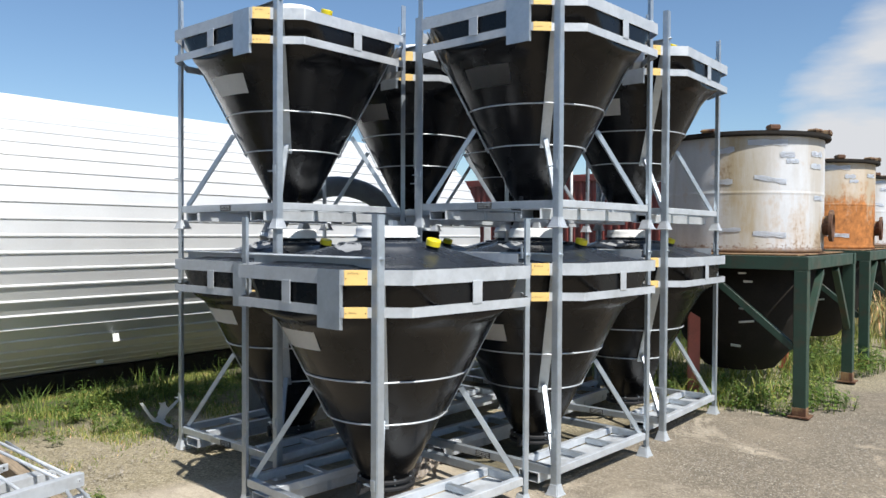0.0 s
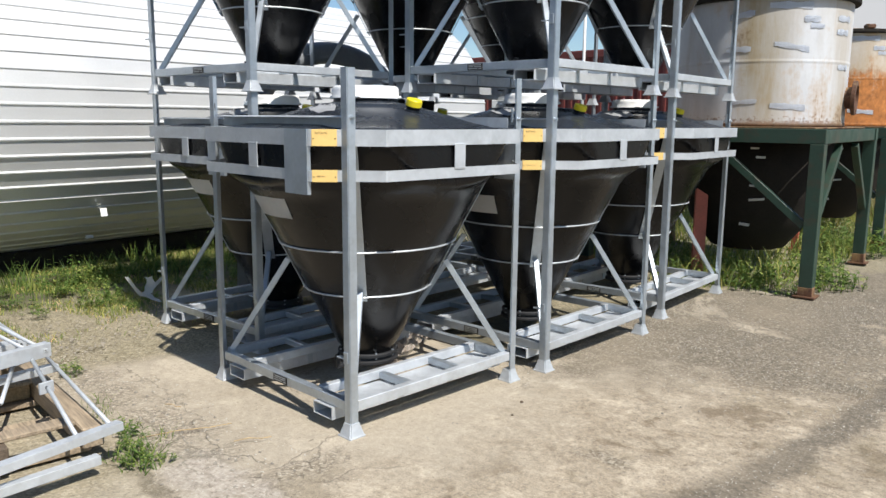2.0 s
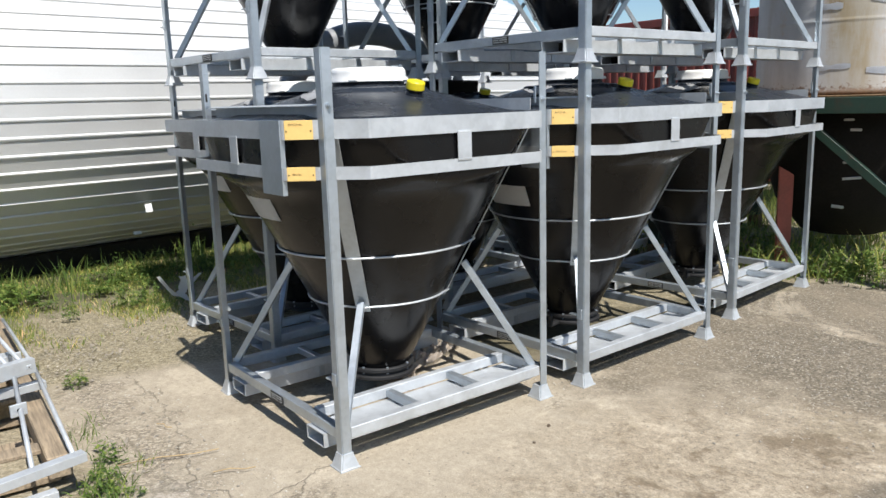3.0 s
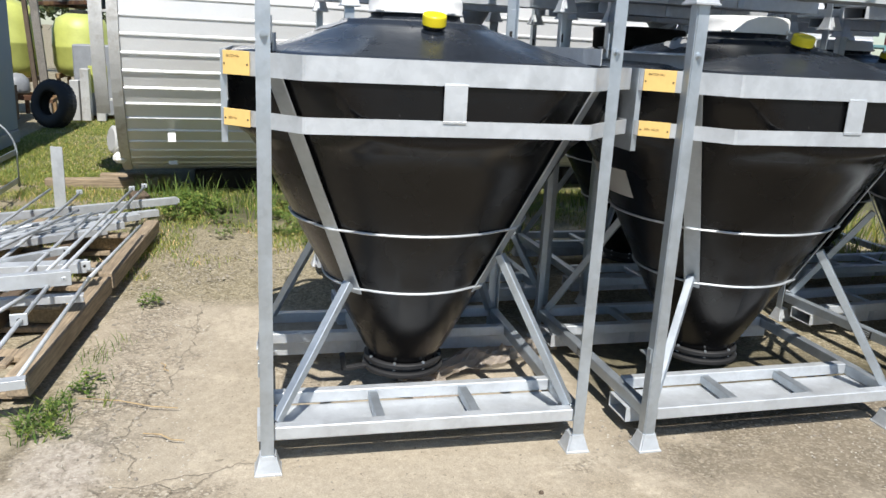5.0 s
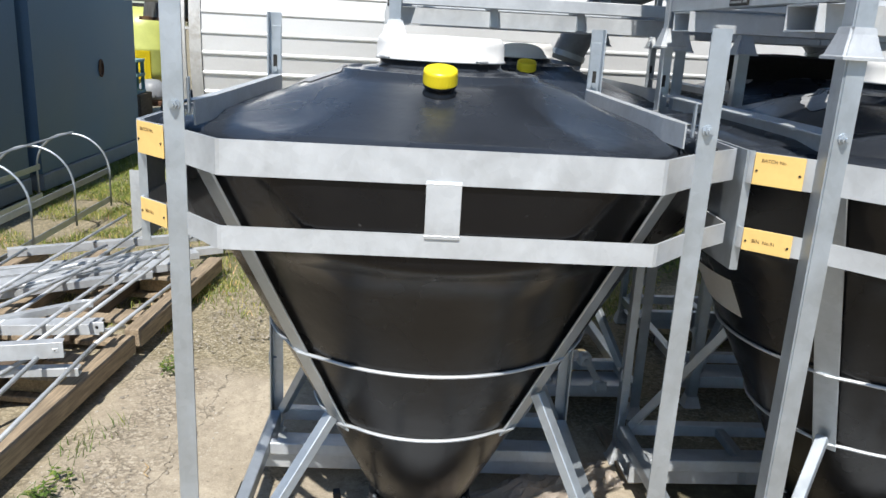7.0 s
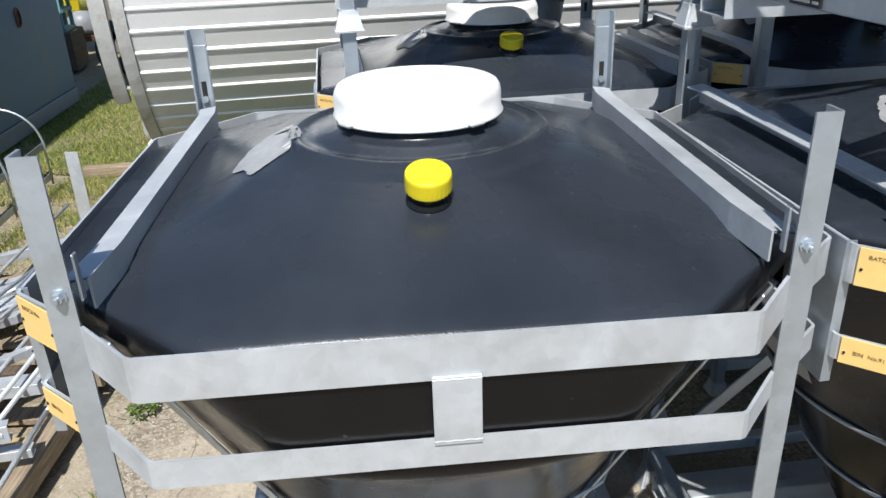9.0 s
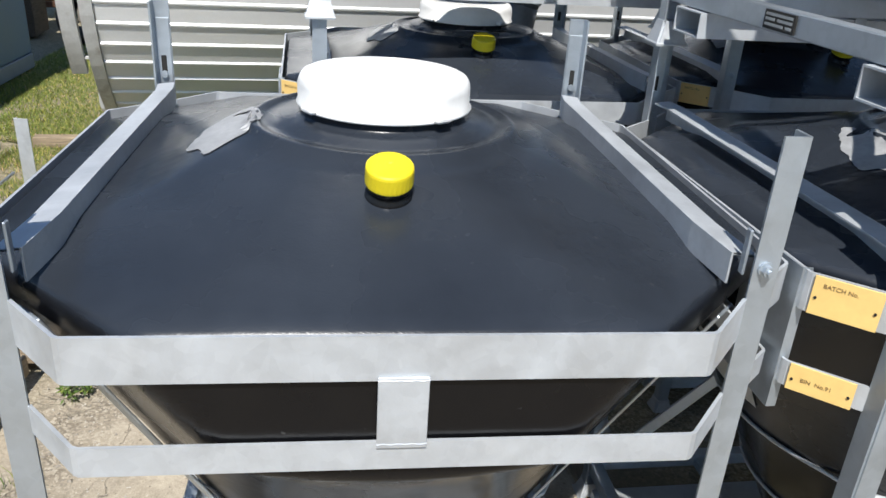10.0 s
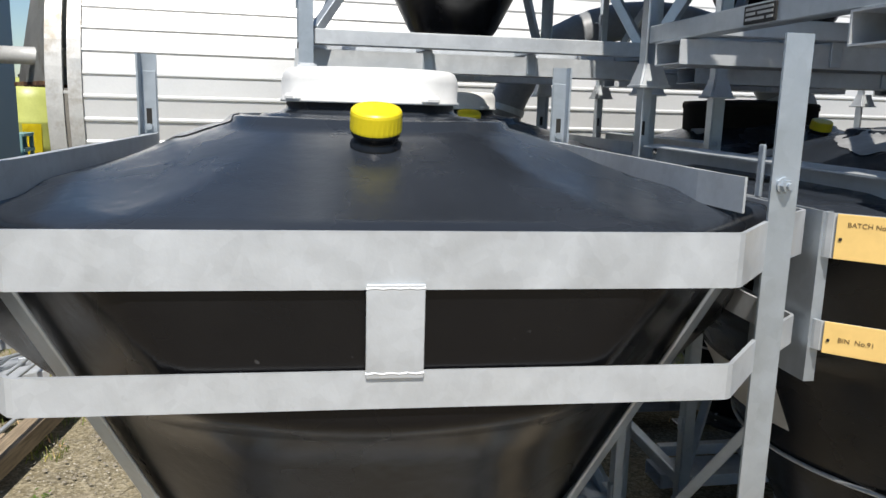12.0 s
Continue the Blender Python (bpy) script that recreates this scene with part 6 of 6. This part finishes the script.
def scatter(n, x0, x1, y0, y1, keep):
    p = np.stack([rng.uniform(x0, x1, n), rng.uniform(y0, y1, n)], 1)
    return np.array([q for q in p if rng.random() < keep(q[0], q[1])])


def clumpy(x, y, s=1.6, seed=0.0):
    return min(1.0, max(0.0, 0.55 + 1.3 * noise.noise((x * s, y * s, seed))))


def back_keep(x, y):
    edge = -2.80 - 0.25 * math.sin(y * 3.1) - 0.25 * noise.noise((x, y, 7))
    if x > edge and y > -0.7:
        return 0.015 * (x < -2.4)
    if -4.2 < x < -0.4 and -2.0 < y < -0.85:
        return 0.10
    if x < -5.25 - 0.1 * y and y > -1.0:
        return 0.0
    d = min(1.0, (edge - x) / 0.5 + 0.15) if y > -0.7 else 1.0
    return max(0.0, 1.8 * clumpy(x, y, 1.9) - 0.60) * d


blades("lawn_grass", scatter(85000, -5.4, -2.3, -3.0, 3.4, back_keep), 0.022, 0.068, 0.006, GRASS, "patchy olive grass between bins and silo", 0.9)
blades("dry_grass", scatter(30000, -5.4, -2.3, -3.0, 3.4, back_keep), 0.025, 0.055, 0.006, DRY_GRASS, "dry straw-coloured grass among the green", 1.6)
blades("lawn_grass", scatter(95000, -13.5, -5.4, -3.1, -0.6, lambda x, y: min(1, 0.35 + clumpy(x, y)) * (0 if x > -7.8 and y > -1.5 else 1)), 0.030, 0.058, 0.008, GRASS, "sunlit olive lawn beside the shed", 1.3)
blades("dry_grass", scatter(16000, -13.5, -5.4, -3.1, -0.6, lambda x, y: clumpy(x, y, 0.9, 6.0) * (0 if x > -7.8 and y > -1.5 else 1)), 0.030, 0.055, 0.008, DRY_GRASS, "dry straw-coloured lawn beside the shed", 1.8)
blades("tall_grass", scatter(3600, -4.95, -3.9, -1.2, 4.0, lambda x, y: clumpy(x, y, 2.4, 3.0) * (0.2 + 0.8 * (x < -4.35))), 0.10, 0.28, 0.009, WEED, "tall green grass along the foot of the silo", 0.6)
blades("rank_grass", scatter(15000, -3.5, 0.35, 4.2, 11.5, lambda x, y: clumpy(x, y, 1.1, 9.0) * (1 if x < 0.25 - (y - 4.4) * 0.08 and x < (y - 4.25) * 1.2 - 0.4 else 0)), 0.08, 0.34, 0.010, GRASS, "rank grass under and behind the green stands", 0.9)
blades("far_grass", scatter(26000, -9, 4, 11, 24, lambda x, y: clumpy(x, y, 0.6, 2.0) * (x < 0.6 - (y - 11) * 0.1)), 0.25, 0.95, 0.03, DRY_GRASS, "tall dry grass beyond the stands", 0.7)


def stones(name, pts, s0, s1, mat, label):
    """Loose chips: squashed little octahedra of uneven shape."""
    vs, fs = [], []
    for x, y in pts:
        r = s0 + (s1 - s0) * rng.random() ** 2.5
        b = len(vs)
        an = rng.uniform(0, 6.28)
        for k in range(4):
            q = r * rng.uniform(0.6, 1.1)
            vs.append((x + q * math.cos(an + k * 1.57), y + q * math.sin(an + k * 1.57), -0.012 + r * rng.uniform(0.05, 0.25)))
        vs.append((x + rng.uniform(-0.3, 0.3) * r, y + rng.uniform(-0.3, 0.3) * r, -0.012 + r * rng.uniform(0.5, 0.9)))
        fs += [(b + k, b + (k + 1) % 4, b + 4) for k in range(4)]
    me = bpy.data.meshes.new(name)
    me.from_pydata(vs, [], fs)
    me.materials.append(mat)
    return tagged(new(name, me), label, "gravel", kind="stuff")


def rubble_keep(x, y):
    d = abs(y + 0.66 + 0.06 * x + 0.25 * noise.noise((x * 1.7, y * 1.7, 4)))
    return max(0.0, 1 - d / 0.34) * (1 if x < 0.1 else 0.3)


stones("rubble", scatter(1500, -3.2, 0.2, -1.1, -0.2, rubble_keep), 0.003, 0.015, STONE, "loose chips of broken concrete beside the pallets")
stones("rubble", scatter(1500, -3.2, -2.2, -0.5, 1.2, lambda x, y: clumpy(x, y, 2.0, 5.0)), 0.003, 0.014, STONE, "loose chips of stone at the edge of the grass")
stones("loose_gravel", scatter(7000, -0.2, 2.2, 1.0, 5.2, lambda x, y: clumpy(x, y, 1.3, 8.0) * min(1, max(0, (y - 0.9 - 0.35 * x) / 0.6))), 0.003, 0.011, STONE, "loose grey gravel scattered over the asphalt")
stones("pale_chips", scatter(9000, -0.2, 2.3, 1.1, 5.2, lambda x, y: clumpy(x, y, 1.6, 14.0) * min(1, max(0, (y - 1.0 - 0.45 * x) / 0.5))), 0.002, 0.0075, STONE_PALE, "pale stone chips loose on the worn asphalt")
stones("pale_chips", scatter(1300, 1.25, 1.85, 0.6, 2.6, lambda x, y: max(0, 1 - abs(x - 1.52) / 0.26)), 0.002, 0.0055, STONE_PALE, "pale stone chips along a worn asphalt seam")
stones("pale_chips", scatter(2200, -2.6, 0.4, -0.85, -0.25, lambda x, y: clumpy(x, y, 2.4, 17.0) * 0.8), 0.002, 0.007, STONE_PALE, "pale concrete crumbs on the worn slab")
stones("loose_gravel", scatter(1500, -0.4, 1.8, -1.6, 1.4, lambda x, y: clumpy(x, y, 1.6, 11.0)), 0.002, 0.007, STONE, "fine grit scattered over the concrete")


def weed_patch(cx, cy, rx, ry, n, h, label, size=0.05):
    """A patch of leafy weeds: thin stalks with pointed leaves."""
    vs, fs = [], []
    for _ in range(n):
        an, rr = rng.uniform(0, 2 * np.pi), math.sqrt(rng.random())
        x, y = cx + rx * rr * math.cos(an), cy + ry * rr * math.sin(an)
        top = h * rng.uniform(0.35, 1.0) * (1 - 0.5 * rr)
        lx, ly = rng.uniform(-0.3, 0.3) * top, rng.uniform(-0.3, 0.3) * top
        b = len(vs)
        vs += [(x - 0.003, y, -0.02), (x + 0.003, y, -0.02), (x + lx, y + ly, top)]
        fs.append((b, b + 1, b + 2))
        for _k in range(int(5 + 6 * rng.random())):
            f = rng.uniform(0.15, 1.0)
            px, py, pz = x + lx * f, y + ly * f, top * f
            la, sz, dr = rng.uniform(0, 2 * np.pi), size * rng.uniform(0.5, 1.2), rng.uniform(-0.5, 0.6)
            c, s = math.cos(la), math.sin(la)
            b = len(vs)
            vs += [(px, py, pz), (px + c * sz * 0.5 - s * sz * 0.22, py + s * sz * 0.5 + c * sz * 0.22, pz + dr * sz * 0.6), (px + c * sz, py + s * sz, pz + dr * sz), (px + c * sz * 0.5 + s * sz * 0.22, py + s * sz * 0.5 - c * sz * 0.22, pz + dr * sz * 0.6)]
            fs.append((b, b + 1, b + 2, b + 3))
    me = bpy.data.meshes.new("weeds")
    me.from_pydata(vs, [], fs)
    me.materials.append(WEED)
    return tagged(new("weeds", me), label, "weeds", kind="stuff")


# tree far behind the lime tanks
def tree(x, y, h, seed):
    tr = thing("tree", pose(x, y, 0), "dark green leafy tree far behind the tanks", "tree")
    bm = bmesh.new()
    rod(bm, [(0, 0, -0.05), (0.05, 0.02, h * 0.4), (-0.05, 0.05, h * 0.8)], 0.16, 10)
    for k in range(7):
        an = k * 2.4
        rod(bm, [(0, 0, h * (0.32 + 0.06 * k)), (math.cos(an) * h * 0.14, math.sin(an) * h * 0.14, h * (0.42 + 0.06 * k)), (math.cos(an) * h * 0.26, math.sin(an) * h * 0.26, h * (0.47 + 0.06 * k))], 0.05, 6)
    part("trunk", bm, TIMBER_DARK, tr)
    r2 = np.random.default_rng(seed)
    vs, fs = [], []
    for _ in range(90):
        an, u = r2.uniform(0, 6.28), r2.uniform(0.32, 1.0)
        rad = h * 0.34 * math.sin(min(1, (1.06 - u) * 1.5) * 1.57) * r2.uniform(0.3, 1)
        cx, cy, cz = rad * math.cos(an), rad * math.sin(an), h * u
        for _k in range(45):
            d = r2.normal(0, 0.20, 3)
            q = r2.uniform(-1, 1, (2, 3)) * 0.09
            b = len(vs)
            p0 = np.array((cx, cy, cz)) + d
            vs += [tuple(p0 - q[0]), tuple(p0 + q[1]), tuple(p0 + q[0]), tuple(p0 - q[1])]
            fs.append((b, b + 1, b + 2, b + 3))
    me = bpy.data.meshes.new("crown")
    me.from_pydata(vs, [], fs)
    me.materials.append(LEAF)
    cr = new("crown", me)
    cr.parent = tr
    return tr


tree(-24.0, -5.6, 4.6, 3)
weed_patch(-0.40, -0.86, 0.10, 0.06, 26, 0.10, "leafy green weeds at the corner of the pallet", 0.024)
weed_patch(-0.55, -0.80, 0.13, 0.05, 26, 0.07, "leafy green weeds at the corner of the pallet", 0.022)
weed_patch(-0.33, -0.76, 0.05, 0.04, 9, 0.05, "leafy green weeds at the corner of the pallet", 0.02)
blades("weed_tuft", scatter(420, -0.66, -0.26, -0.95, -0.70, lambda x, y: max(0, 1 - math.hypot((x + 0.45) / 0.2, (y + 0.84) / 0.13))), 0.05, 0.14, 0.006, WEED, "spiky tuft of grass at the corner of the pallet", 1.5)
blades("weed_tuft", scatter(300, -1.3, -0.55, -0.82, -0.62, lambda x, y: clumpy(x, y, 6.0, 1.0) * 0.8), 0.03, 0.10, 0.005, WEED, "thin grass growing in the concrete joint", 0.9)
weed_patch(-0.74, -0.74, 0.15, 0.05, 18, 0.07, "low green weeds in the concrete joint", 0.03)
weed_patch(-1.80, -0.62, 0.07, 0.06, 22, 0.13, "small tuft of weeds in a crack", 0.025)
weed_patch(-4.25, -0.70, 0.40, 0.40, 190, 0.20, "leafy green weeds under the silo end")
weed_patch(-4.4, 0.7, 0.28, 0.8, 150, 0.22, "leafy green weeds along the silo")
for k in range(46):
    tx, ty = rng.uniform(-4.45, -2.75), rng.uniform(-0.75, 1.7)
    if tx < -3.1 or k % 3 == 0:
        weed_patch(tx, ty, rng.uniform(0.05, 0.13), rng.uniform(0.05, 0.13), int(rng.uniform(8, 22)), rng.uniform(0.05, 0.16), "small tuft of leafy green weeds in thin grass", 0.032)
weed_patch(-4.0, 2.0, 0.5, 0.8, 180, 0.22, "leafy green weeds behind the bins")
weed_patch(-0.60, 4.80, 0.55, 0.40, 110, 0.32, "bushy green weeds round the stand legs", 0.065)
weed_patch(0.05, 5.5, 0.30, 0.75, 120, 0.32, "bushy green weeds under the stand", 0.065)
weed_patch(-1.5, 5.3, 0.5, 0.6, 90, 0.4, "bushy green weeds behind the stand", 0.07)
weed_patch(-0.2, 7.6, 0.5, 0.8, 260, 0.4, "bushy green weeds between the stands", 0.07)
weed_patch(0.42, 5.25, 0.24, 0.36, 90, 0.26, "bushy green weeds beside the stand leg", 0.05)
weed_patch(-0.05, 4.62, 0.42, 0.20, 80, 0.24, "bushy green weeds before the stand", 0.045)
for k in range(9):
    weed_patch(-4.55 + 0.12 * math.sin(k * 2.2), -0.1 + 0.26 * k, 0.03, 0.03, 4, 0.42, "tall thin weed stalks along the silo", 0.04)
